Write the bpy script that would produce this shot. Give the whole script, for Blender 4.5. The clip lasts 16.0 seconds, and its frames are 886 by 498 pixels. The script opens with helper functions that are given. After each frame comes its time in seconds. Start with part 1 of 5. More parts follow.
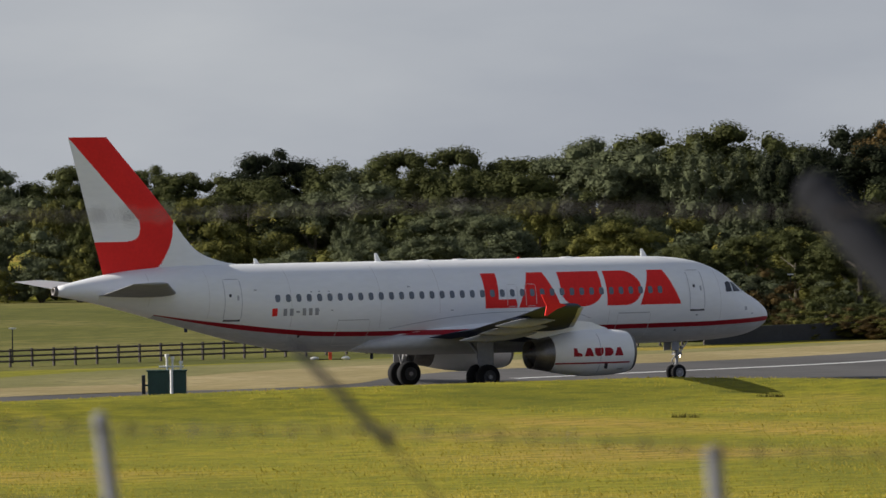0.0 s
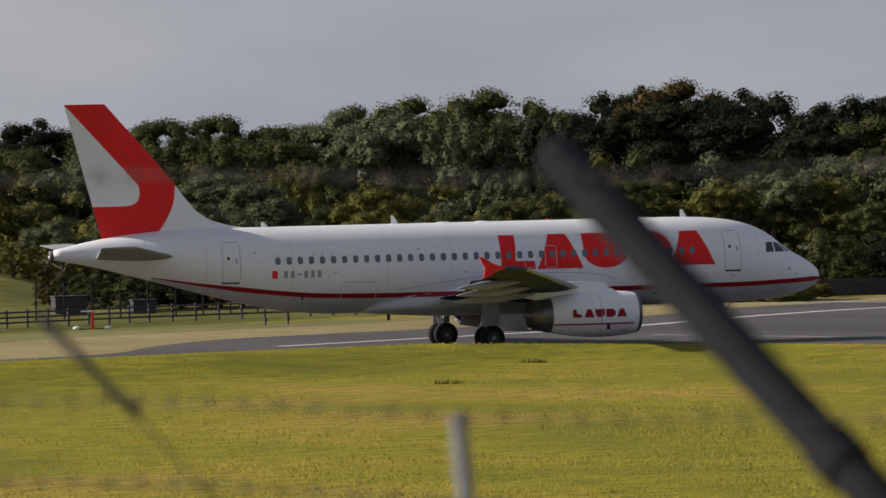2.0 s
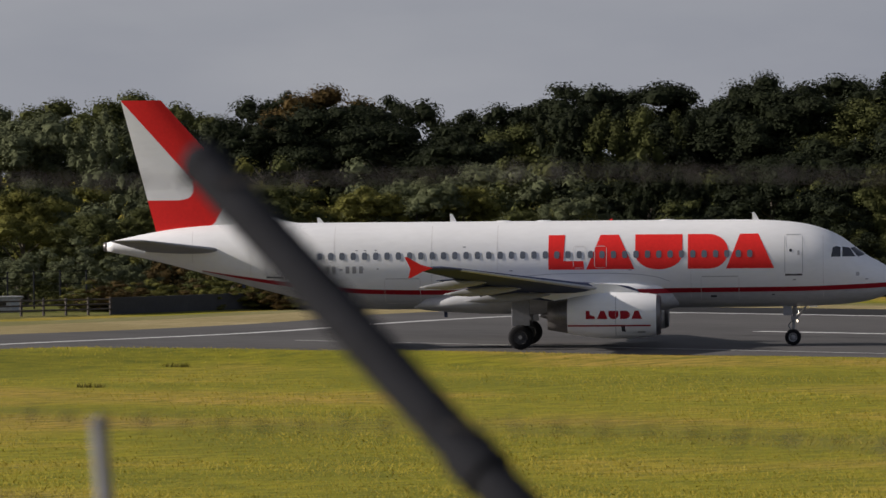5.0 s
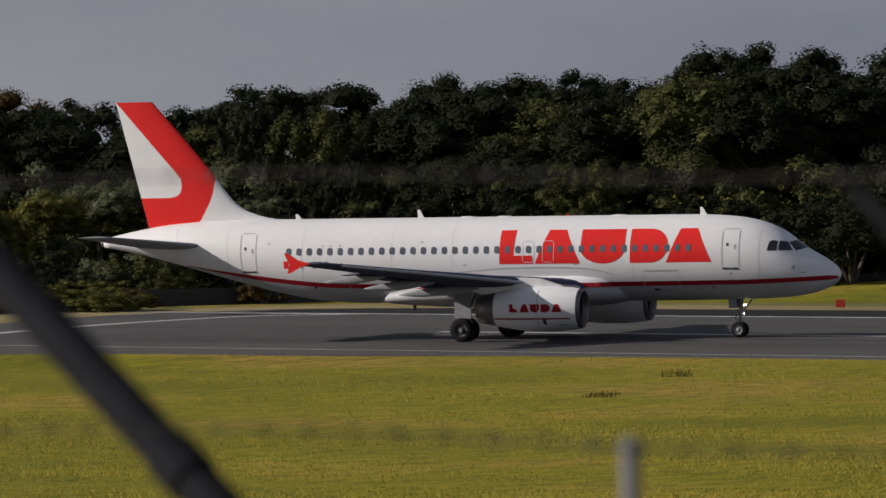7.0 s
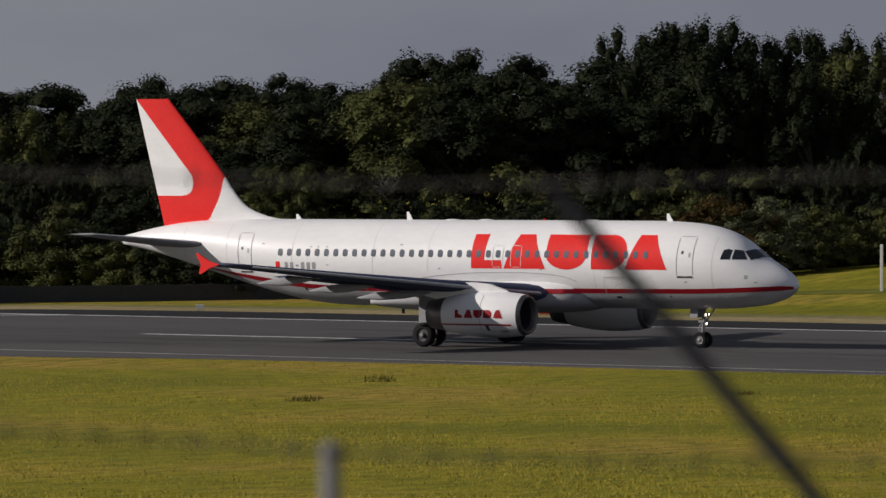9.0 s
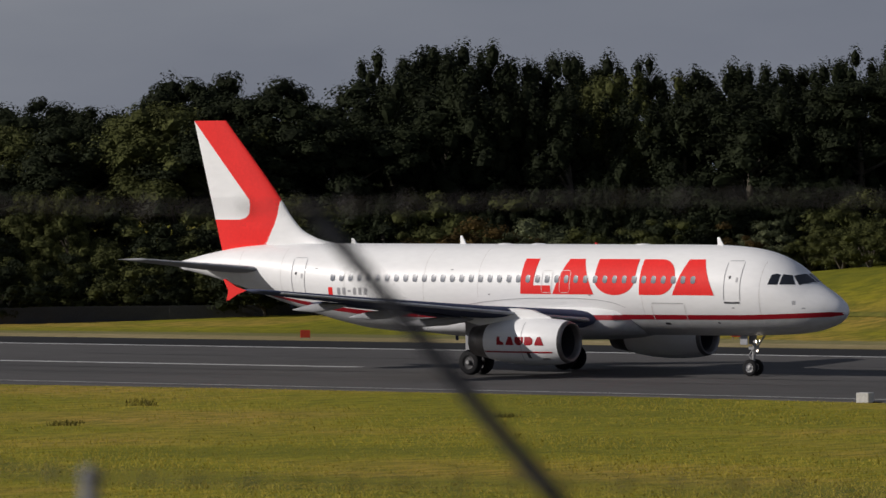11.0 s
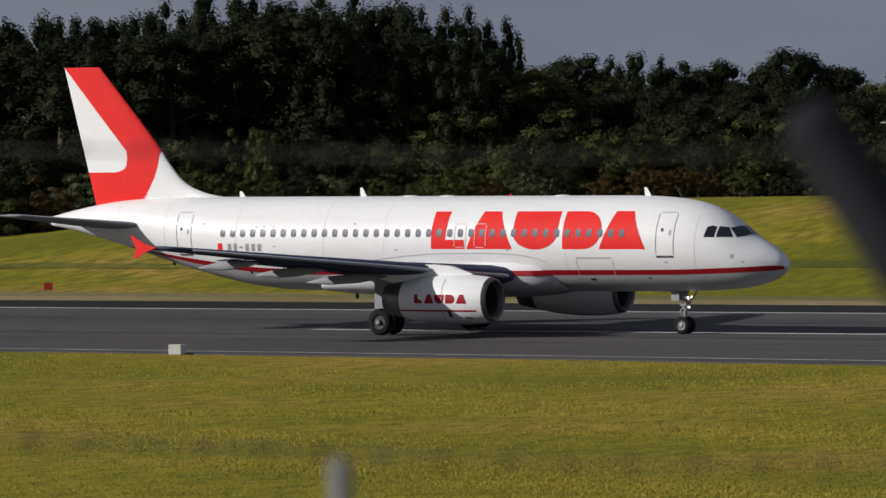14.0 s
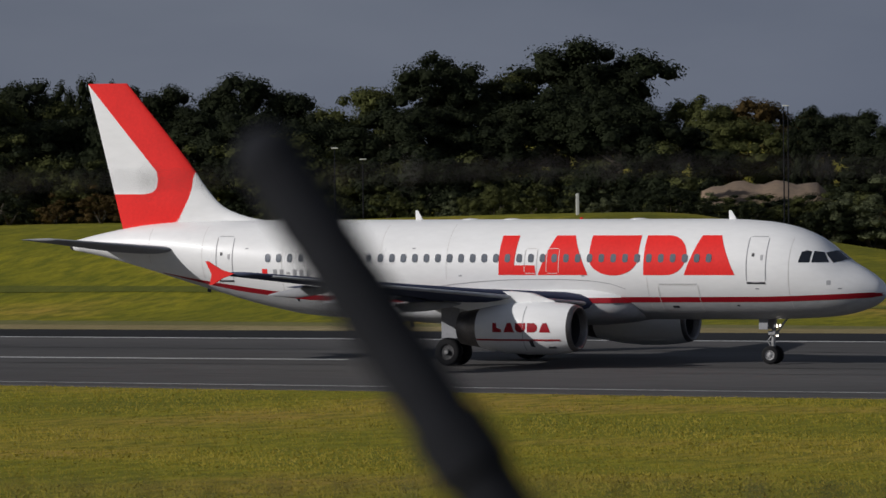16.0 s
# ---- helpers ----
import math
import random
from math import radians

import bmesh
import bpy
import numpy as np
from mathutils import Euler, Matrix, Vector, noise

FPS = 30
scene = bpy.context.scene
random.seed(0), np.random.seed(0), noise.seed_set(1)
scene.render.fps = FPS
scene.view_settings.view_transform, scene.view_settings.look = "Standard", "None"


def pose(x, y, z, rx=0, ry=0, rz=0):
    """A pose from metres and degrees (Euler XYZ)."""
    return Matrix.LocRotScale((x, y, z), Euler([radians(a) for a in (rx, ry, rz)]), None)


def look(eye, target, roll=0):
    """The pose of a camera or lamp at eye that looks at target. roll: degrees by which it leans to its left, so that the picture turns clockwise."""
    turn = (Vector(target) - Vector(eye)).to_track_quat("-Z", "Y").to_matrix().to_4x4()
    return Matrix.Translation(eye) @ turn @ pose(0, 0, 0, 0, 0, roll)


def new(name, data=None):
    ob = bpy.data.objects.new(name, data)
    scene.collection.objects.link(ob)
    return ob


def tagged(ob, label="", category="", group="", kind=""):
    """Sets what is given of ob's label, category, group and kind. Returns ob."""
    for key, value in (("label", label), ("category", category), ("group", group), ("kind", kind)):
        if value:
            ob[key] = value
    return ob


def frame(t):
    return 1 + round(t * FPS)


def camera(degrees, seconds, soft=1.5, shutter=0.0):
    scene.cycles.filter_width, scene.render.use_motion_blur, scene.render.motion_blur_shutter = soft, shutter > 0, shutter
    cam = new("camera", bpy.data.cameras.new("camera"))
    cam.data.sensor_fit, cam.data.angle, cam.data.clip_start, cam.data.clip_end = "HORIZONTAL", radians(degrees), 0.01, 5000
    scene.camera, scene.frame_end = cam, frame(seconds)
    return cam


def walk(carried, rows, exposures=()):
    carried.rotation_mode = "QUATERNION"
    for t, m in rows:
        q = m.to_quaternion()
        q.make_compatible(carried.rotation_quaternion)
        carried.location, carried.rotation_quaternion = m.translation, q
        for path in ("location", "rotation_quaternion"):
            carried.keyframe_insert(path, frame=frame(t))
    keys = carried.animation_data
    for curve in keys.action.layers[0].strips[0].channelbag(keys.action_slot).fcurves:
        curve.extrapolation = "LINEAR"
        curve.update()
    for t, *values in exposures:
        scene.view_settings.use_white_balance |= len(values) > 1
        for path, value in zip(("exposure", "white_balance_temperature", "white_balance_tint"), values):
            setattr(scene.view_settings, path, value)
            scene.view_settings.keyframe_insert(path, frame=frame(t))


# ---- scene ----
# ---- camera and its way ----
EYE_Z = 9.96
PAN = [
    (0, -49.626, -0.657, -0.777),
    (0.5, -49.329, -0.815, -1.038),
    (1, -48.726, -1.097, -0.870),
    (1.5, -47.999, -1.013, -1.083),
    (2, -47.530, -0.981, -1.217),
    (2.5, -46.988, -0.966, -1.032),
    (3, -46.299, -1.038, -0.672),
    (3.5, -45.696, -1.141, 0.090),
    (4, -45.189, -1.103, -0.024),
    (4.5, -44.820, -1.021, -0.199),
    (7, -41.552, -1.002, -0.964),
    (7.5, -40.750, -0.948, -0.236),
    (8, -40.507, -0.934, -0.328),
    (8.5, -39.676, -0.944, -0.149),
    (9, -38.936, -0.992, -0.165),
    (11.5, -35.88, -0.852, -0.324),
    (12, -34.725, -0.997, -0.335),
    (12.5, -33.840, -1.070, -0.491),
    (13, -32.828, -1.043, -0.736),
    (13.5, -31.704, -1.106, -0.787),
    (14, -30.729, -1.271, -0.681),
    (14.5, -30.156, -1.085, -0.390),
    (15, -28.902, -1.049, -0.283),
    (15.5, -27.102, -1.091, -0.204),
    (16, -25.857, -1.100, -0.581),
]


def aim(pan, tilt, roll, slide=0.0):
    """Pose of the camera: pan in degrees to the right of +y, tilt up, roll."""
    a, e = radians(pan), radians(tilt)
    eye = Vector((0, 0, EYE_Z)) + Vector((math.cos(a), -math.sin(a), 0)) * slide
    way = Vector((math.sin(a) * math.cos(e), math.cos(a) * math.cos(e), math.sin(e)))
    return look(eye, eye + way * 100, roll)


cam = camera(7.844, 16.0, soft=1.5, shutter=0.0)
cam.data.dof.use_dof = True
cam.data.dof.focus_distance = 300
cam.data.dof.aperture_fstop = 5.0
EXPOSURE = [(0, 0.45, 6600, 11), (0.5, 0.45, 6640, 12), (1.5, 0.31, 6700, 14), (4.5, 0.18, 6700, 14.5), (7, -0.28, 6650, 15), (9, -0.44, 6600, 15), (12.5, -0.41, 6400, 13),
            (14, -0.34, 6350, 12.8), (14.6, -0.36, 6320, 12.7), (16, -0.64, 6250, 12.5)]
SLIDE = ([0, 1, 1.5, 2.5, 4.5, 7, 9, 12.5, 14, 16], [-0.065, -0.045, -0.025, 0, 0, -0.06, -0.055, -0.045, 0, 0])
walk(cam, [(t, aim(p, e, r, float(np.interp(t, *SLIDE)))) for t, p, e, r in PAN], EXPOSURE)

# ---- sky and sun ----
SUN_AZ, SUN_EL = radians(223), radians(24)      # way to the sun, counted from +x
world = bpy.data.worlds.new("sky")
scene.world = world
world.use_nodes = True
wt = world.node_tree
wt.nodes.clear()
sky = wt.nodes.new("ShaderNodeTexSky")
sky.sky_type, sky.sun_disc = "NISHITA", False
sky.sun_elevation, sky.sun_rotation = SUN_EL, math.pi / 2 - SUN_AZ
sky.air_density, sky.dust_density = 1.0, 2.0
coord = wt.nodes.new("ShaderNodeTexCoord")
mapping = wt.nodes.new("ShaderNodeMapping")
mapping.inputs["Scale"].default_value = (7, 7, 24)
cloud = wt.nodes.new("ShaderNodeTexNoise")
cloud.inputs["Scale"].default_value, cloud.inputs["Detail"].default_value = 1.0, 6
ramp = wt.nodes.new("ShaderNodeValToRGB")
ramp.color_ramp.elements[0].position, ramp.color_ramp.elements[1].position = 0.3, 0.75
ramp.color_ramp.elements[0].color, ramp.color_ramp.elements[1].color = (2.6, 2.8, 3.3, 1), (4.25, 4.35, 4.6, 1)
mix = wt.nodes.new("ShaderNodeMix")
mix.data_type = "RGBA"
mix.inputs[0].default_value = 0.92
back = wt.nodes.new("ShaderNodeBackground")
back.inputs["Strength"].default_value = 0.075
wout = wt.nodes.new("ShaderNodeOutputWorld")
wt.links.new(coord.outputs["Generated"], mapping.inputs["Vector"])
wt.links.new(mapping.outputs[0], cloud.inputs["Vector"])
wt.links.new(cloud.outputs[0], ramp.inputs[0])
wt.links.new(sky.outputs[0], mix.inputs[6])
# the cloud deck thins and brightens towards the west end
sep = wt.nodes.new("ShaderNodeSeparateXYZ")
grade = wt.nodes.new("ShaderNodeMapRange")
grade.interpolation_type = "SMOOTHSTEP"
for key, value in (("From Min", -0.9), ("From Max", -0.3), ("To Min", 0.0), ("To Max", 1.0)):
    grade.inputs[key].default_value = value
shade = wt.nodes.new("ShaderNodeMix")
shade.data_type, shade.blend_type = "RGBA", "MULTIPLY"
shade.inputs[0].default_value = 1.0
wt.links.new(coord.outputs["Generated"], sep.inputs[0])
wt.links.new(sep.outputs[0], grade.inputs[0])
wt.links.new(ramp.outputs[0], shade.inputs[6])
hue = wt.nodes.new("ShaderNodeMix")
hue.data_type = "RGBA"
hue.inputs[6].default_value, hue.inputs[7].default_value = (1.32, 1.36, 1.34, 1), (0.70, 0.78, 0.93, 1)
wt.links.new(grade.outputs[0], hue.inputs[0])
wt.links.new(hue.outputs[2], shade.inputs[7])
# sky dimmed upward above the view, added to cut the ambient light
overhead_dim = wt.nodes.new("ShaderNodeMapRange")
overhead_dim.interpolation_type = "SMOOTHSTEP"
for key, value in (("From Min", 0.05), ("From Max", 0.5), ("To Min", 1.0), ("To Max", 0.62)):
    overhead_dim.inputs[key].default_value = value
deck = wt.nodes.new("ShaderNodeMix")
deck.data_type, deck.blend_type = "RGBA", "MULTIPLY"
deck.inputs[0].default_value = 1.0
wt.links.new(sep.outputs[2], overhead_dim.inputs[0])
wt.links.new(shade.outputs[2], deck.inputs[6])
# unseen eastern sky brightened, added as fill for the airliner's starboard side
east_fill = wt.nodes.new("ShaderNodeMapRange")
east_fill.interpolation_type = "SMOOTHSTEP"
for key, value in (("From Min", 0.0), ("From Max", 0.9), ("To Min", 1.0), ("To Max", 1.9)):
    east_fill.inputs[key].default_value = value
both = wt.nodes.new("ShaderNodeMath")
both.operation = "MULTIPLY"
wt.links.new(sep.outputs[0], east_fill.inputs[0])
wt.links.new(overhead_dim.outputs[0], both.inputs[0])
wt.links.new(east_fill.outputs[0], both.inputs[1])
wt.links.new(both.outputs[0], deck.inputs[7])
wt.links.new(deck.outputs[2], mix.inputs[7])
wt.links.new(mix.outputs[2], back.inputs["Color"])
wt.links.new(back.outputs[0], wout.inputs[0])

sun = new("sun", bpy.data.lights.new("sun", "SUN"))
sun.data.energy, sun.data.angle, sun.data.color = 5.0, radians(0.6), (1.0, 0.96, 0.9)
to_sun = Vector((math.cos(SUN_AZ) * math.cos(SUN_EL), math.sin(SUN_AZ) * math.cos(SUN_EL), math.sin(SUN_EL)))
sun.matrix_world = look(to_sun * 100, (0, 0, 0))


# ---- materials ----
def material(name, base, rough=0.6, metal=0.0, vary=0.12, scale=2.0, fine=30.0, bump=0.0, tint=None, by_object=0.0,
             island=0.0, spec=0.5, coat=0.0, stretch=(1, 1, 1), soft_light=0.0):
    """Principled surface: base colour with stains at two scales, relief and a spread from thing to thing."""
    m = bpy.data.materials.new(name)
    m.use_nodes = True
    nt = m.node_tree
    b = nt.nodes["Principled BSDF"]
    b.inputs["Roughness"].default_value, b.inputs["Metallic"].default_value = rough, metal
    b.inputs["Specular IOR Level"].default_value = spec
    b.inputs["Coat Weight"].default_value = coat
    b.inputs["Coat Roughness"].default_value = 0.12
    tc = nt.nodes.new("ShaderNodeTexCoord")
    mp = nt.nodes.new("ShaderNodeMapping")
    mp.inputs["Scale"].default_value = stretch
    nt.links.new(tc.outputs["Object"], mp.inputs["Vector"])
    n1, n2 = nt.nodes.new("ShaderNodeTexNoise"), nt.nodes.new("ShaderNodeTexNoise")
    n1.inputs["Scale"].default_value, n1.inputs["Detail"].default_value = scale, 5
    n2.inputs["Scale"].default_value, n2.inputs["Detail"].default_value = fine, 3
    for n in (n1, n2):
        nt.links.new(mp.outputs[0], n.inputs["Vector"])
    add = nt.nodes.new("ShaderNodeMath")
    add.operation = "ADD"
    nt.links.new(n1.outputs[0], add.inputs[0])
    nt.links.new(n2.outputs[0], add.inputs[1])
    last = add.outputs[0]
    if by_object or island:
        src = nt.nodes.new("ShaderNodeObjectInfo" if by_object else "ShaderNodeNewGeometry")
        more = nt.nodes.new("ShaderNodeMath")
        more.operation = "MULTIPLY_ADD"
        more.inputs[1].default_value = by_object or island
        nt.links.new(src.outputs["Random" if by_object else "Random Per Island"], more.inputs[0])
        nt.links.new(last, more.inputs[2])
        last = more.outputs[0]
    r = nt.nodes.new("ShaderNodeMapRange")
    r.inputs["From Min"].default_value, r.inputs["From Max"].default_value = 0.6, 1.4 + (by_object or island)
    nt.links.new(last, r.inputs["Value"])
    mx = nt.nodes.new("ShaderNodeMix")
    mx.data_type = "RGBA"
    lo = [c * (1 - vary) for c in base]
    hi = tint or [min(1, c * (1 + vary)) for c in base]
    mx.inputs[6].default_value, mx.inputs[7].default_value = (*lo, 1), (*hi, 1)
    nt.links.new(r.outputs[0], mx.inputs[0])
    nt.links.new(mx.outputs[2], b.inputs["Base Color"])
    if soft_light:
        b.inputs["Subsurface Weight"].default_value = 0
        tr = nt.nodes.new("ShaderNodeBsdfTranslucent")
        ms = nt.nodes.new("ShaderNodeMixShader")
        ms.inputs[0].default_value = soft_light
        nt.links.new(mx.outputs[2], tr.inputs[0])
        nt.links.new(b.outputs[0], ms.inputs[1])
        nt.links.new(tr.outputs[0], ms.inputs[2])
        nt.links.new(ms.outputs[0], nt.nodes["Material Output"].inputs[0])
    if bump:
        bp = nt.nodes.new("ShaderNodeBump")
        bp.inputs["Strength"].default_value, bp.inputs["Distance"].default_value = 0.6, bump
        nt.links.new(add.outputs[0], bp.inputs["Height"])
        nt.links.new(bp.outputs[0], b.inputs["Normal"])
    return m


def glow(name, colour, strength):
    m = bpy.data.materials.new(name)
    m.use_nodes = True
    b = m.node_tree.nodes["Principled BSDF"]
    b.inputs["Base Color"].default_value = (*colour, 1)
    b.inputs["Emission Color"].default_value, b.inputs["Emission Strength"].default_value = (*colour, 1), strength
    return m


WHITE = material("white_paint", (0.80, 0.80, 0.79), 0.42, vary=0.05, scale=0.7, fine=5, coat=0.06, spec=0.35, stretch=(0.35, 1, 1))
DEEP_RED = material("deep_red_paint", (0.30, 0.008, 0.016), 0.5, vary=0.1, scale=1.0, fine=8, spec=0.2)
RED = material("red_paint", (0.78, 0.03, 0.026), 0.55, vary=0.08, scale=1.0, fine=8, spec=0.12)
# wing grey darkened and blued: the underside's shade is put into it
SHADED_GREY = material("shaded_grey_paint", (0.078, 0.09, 0.14), 0.55, vary=0.14, scale=1.5, fine=12, spec=0.0, stretch=(1, 0.3, 1))
# for all body and fairing faces below the stripe
BELLY = material("pale_grey_underbody", (0.45, 0.455, 0.46), 0.45, spec=0.3, vary=0.15, scale=0.9, fine=6, stretch=(0.4, 1, 1))
PALE_LINE = material("pale_panel_line", (0.62, 0.6, 0.58), 0.6, vary=0.1)
LINE = material("panel_line", (0.42, 0.42, 0.43), 0.6, vary=0.1)
DARK = material("dark_rubber_seal", (0.035, 0.035, 0.04), 0.5, vary=0.2)
GLASS_DARK = material("dark_window_glass", (0.015, 0.018, 0.024), 0.08, vary=0.2, spec=0.7)
WINDOW = material("cabin_window", (0.115, 0.13, 0.155), 0.2, vary=0.3, scale=3, by_object=0.5)
METAL = material("bare_metal", (0.55, 0.55, 0.56), 0.28, metal=1.0, vary=0.1, fine=20)
BURNT = material("burnt_exhaust_metal", (0.16, 0.15, 0.145), 0.42, metal=0.7, vary=0.3, fine=14)
TYRE = material("tyre_rubber", (0.012, 0.012, 0.013), 0.85, vary=0.3, fine=25, spec=0.2)
NOSE_RIM = material("nose_wheel_rim", (0.3, 0.3, 0.3), 0.5, vary=0.2)
RIM = material("dark_wheel_rim", (0.06, 0.06, 0.06), 0.7, vary=0.3)
STRUT = material("gear_strut_paint", (0.26, 0.26, 0.26), 0.4, vary=0.15)
INTAKE = material("intake_dark", (0.03, 0.03, 0.035), 0.5, vary=0.2)
LAMP_ON = glow("taxi_lamp", (1.0, 0.88, 0.7), 6)
SLAT = material("pale_sunlit_slat_paint", (0.42, 0.43, 0.45), 0.45, vary=0.12, scale=1.5, fine=10, spec=0.15)
FAIRING = material("mid_grey_paint", (0.30, 0.305, 0.32), 0.5, vary=0.12, scale=1.2, fine=9, spec=0.0)
MARK = material("registration_grey", (0.30, 0.30, 0.31), 0.5, vary=0.1)
TARMAC = material("runway_asphalt", (0.074, 0.070, 0.067), 0.85, spec=0.3, vary=0.45, scale=0.05, fine=1.2, bump=0.006, stretch=(0.25, 1.6, 1))
SHOULDER = material("dark_shoulder_asphalt", (0.016, 0.016, 0.017), 0.9, spec=0.2, vary=0.3, scale=0.1, fine=2.0, bump=0.006, stretch=(0.3, 1, 1))
WORN_LINE = material("worn_runway_paint", (0.36, 0.36, 0.34), 0.8, vary=0.4, scale=0.5, fine=4, stretch=(0.2, 1, 1))
PAINT_LINE = material("runway_white_paint", (0.55, 0.55, 0.53), 0.7, vary=0.2, scale=0.6, fine=5)
CONCRETE = material("pale_concrete", (0.5, 0.49, 0.46), 0.85, vary=0.2, scale=1, fine=12, bump=0.004)


# ---- helpers for building ----
def link_mesh(name, verts, faces, mats, parent=None, label="", smooth=True, index=None):
    me = bpy.data.meshes.new(name)
    me.from_pydata([tuple(v) for v in verts], [], faces)
    for m in mats if isinstance(mats, (list, tuple)) else [mats]:
        me.materials.append(m)
    if index is not None:
        me.polygons.foreach_set("material_index", index)
    me.polygons.foreach_set("use_smooth", [smooth] * len(me.polygons))
    me.update()
    ob = new(name, me)
    if parent:
        ob.parent = parent
    if label:
        tagged(ob, label)
    return ob


def part(name, bm, mat, parent, label="", smooth=False):
    me = bpy.data.meshes.new(name)
    bmesh.ops.recalc_face_normals(bm, faces=bm.faces[:])
    bm.to_mesh(me)
    bm.free()
    for m in mat if isinstance(mat, (list, tuple)) else [mat]:
        me.materials.append(m)
    me.polygons.foreach_set("use_smooth", [smooth] * len(me.polygons))
    ob = new(name, me)
    if parent:
        ob.parent = parent
    if label:
        tagged(ob, label)
    return ob


def box(bm, x0, x1, y0, y1, z0, z1, bevel=0.0):
    r = bmesh.ops.create_cube(bm, size=1, matrix=Matrix.LocRotScale(((x0 + x1) / 2, (y0 + y1) / 2, (z0 + z1) / 2), None,
                                                                   (x1 - x0, y1 - y0, z1 - z0)))
    if bevel:
        edges = {e for v in r["verts"] for e in v.link_edges}
        bmesh.ops.bevel(bm, geom=list(edges), offset=bevel, segments=2, affect="EDGES", profile=0.5)
    return bm


def tube(bm, a, b, r0, r1=None, n=12):
    """A capped cylinder or cone from a to b."""
    a, b = Vector(a), Vector(b)
    m = Matrix.Translation((a + b) / 2) @ (b - a).to_track_quat("Z", "Y").to_matrix().to_4x4()
    bmesh.ops.create_cone(bm, cap_ends=True, segments=n, radius1=r0, radius2=r0 if r1 is None else r1, depth=(b - a).length, matrix=m)
    return bm


def loft(rings, closed=True, caps=True):
    """Faces over rings of equal length."""
    n, verts, faces = len(rings[0]), [v for r in rings for v in r], []
    for i in range(len(rings) - 1):
        for j in range(n if closed else n - 1):
            k = (j + 1) % n
            faces.append((i * n + j, i * n + k, (i + 1) * n + k, (i + 1) * n + j))
    if caps:
        faces.append(tuple(range(n - 1, -1, -1)))
        faces.append(tuple((len(rings) - 1) * n + j for j in range(n)))
    return verts, faces


def lathe(profile, n=32, axis="x", caps=False):
    """Rings round the x axis (or y) from (place, radius) pairs."""
    rings = []
    for p, r in profile:
        ring = []
        for j in range(n):
            a = 2 * math.pi * j / n
            ring.append((p, r * math.cos(a), r * math.sin(a)) if axis == "x" else (r * math.cos(a), p, r * math.sin(a)))
        rings.append(ring)
    return loft(rings, True, caps)


def curve_through(xs, ys):
    """Smooth monotone curve through points."""
    xs, ys = np.array(xs, float), np.array(ys, float)
    h, d = np.diff(xs), np.diff(ys) / np.diff(xs)
    m = np.zeros(len(xs))
    m[0], m[-1] = d[0], d[-1]
    for i in range(1, len(xs) - 1):
        if d[i - 1] * d[i] > 0:
            w1, w2 = 2 * h[i] + h[i - 1], h[i] + 2 * h[i - 1]
            m[i] = (w1 + w2) / (w1 / d[i - 1] + w2 / d[i])

    def at(x):
        i = int(np.clip(np.searchsorted(xs, x) - 1, 0, len(h) - 1))
        t = (x - xs[i]) / h[i]
        return float((1 + 2 * t) * (1 - t) ** 2 * ys[i] + t * (1 - t) ** 2 * h[i] * m[i] + t * t * (3 - 2 * t) * ys[i + 1] + t * t * (t - 1) * h[i] * m[i + 1])
    return at


# ---- the airliner: x forward from the main gear, starboard is -y, s counts metres aft of the nose ----
REF = 17.71
f_low = curve_through([0, 0.12, 0.5, 1, 1.6, 2.5, 4, 6, 8, 24, 26, 28, 30, 32, 34, 36, 37.57],
                      [3.0, 2.72, 2.42, 2.22, 2.06, 1.94, 1.86, 1.82, 1.81, 1.81, 1.93, 2.27, 2.76, 3.31, 3.86, 4.36, 4.66])
f_top = curve_through([0, 0.12, 0.5, 1, 1.5, 2.0, 2.7, 3.4, 4.2, 5.2, 6.6, 8, 30, 32, 34, 36, 37.57],
                      [3.0, 3.27, 3.62, 3.93, 4.2, 4.55, 5.08, 5.43, 5.68, 5.84, 5.93, 5.95, 5.95, 5.91, 5.76, 5.44, 5.10])
f_half = curve_through([0, 0.12, 0.5, 1, 1.6, 2.2, 3, 4, 5.2, 6.6, 8, 24, 26, 28, 30, 32, 34, 36, 37.57],
                       [0, 0.3, 0.66, 0.98, 1.27, 1.48, 1.68, 1.84, 1.93, 1.97, 1.975, 1.975, 1.95, 1.84, 1.63, 1.33, 0.97, 0.58, 0.26])


def skin(s, z, out=0.0):
    """Half width of the fuselage at s and height z, plus a little."""
    zb, zt = f_low(s), f_top(s)
    c, hh = (zb + zt) / 2, max(1e-3, (zt - zb) / 2)
    return f_half(s) * math.sqrt(max(0.0, 1 - ((z - c) / hh) ** 2)) + out


def skin_top(s, y, out=0.0):
    zb, zt = f_low(s), f_top(s)
    c, hh = (zb + zt) / 2, (zt - zb) / 2
    return c + hh * math.sqrt(max(0.0, 1 - (y / f_half(s)) ** 2)) + out


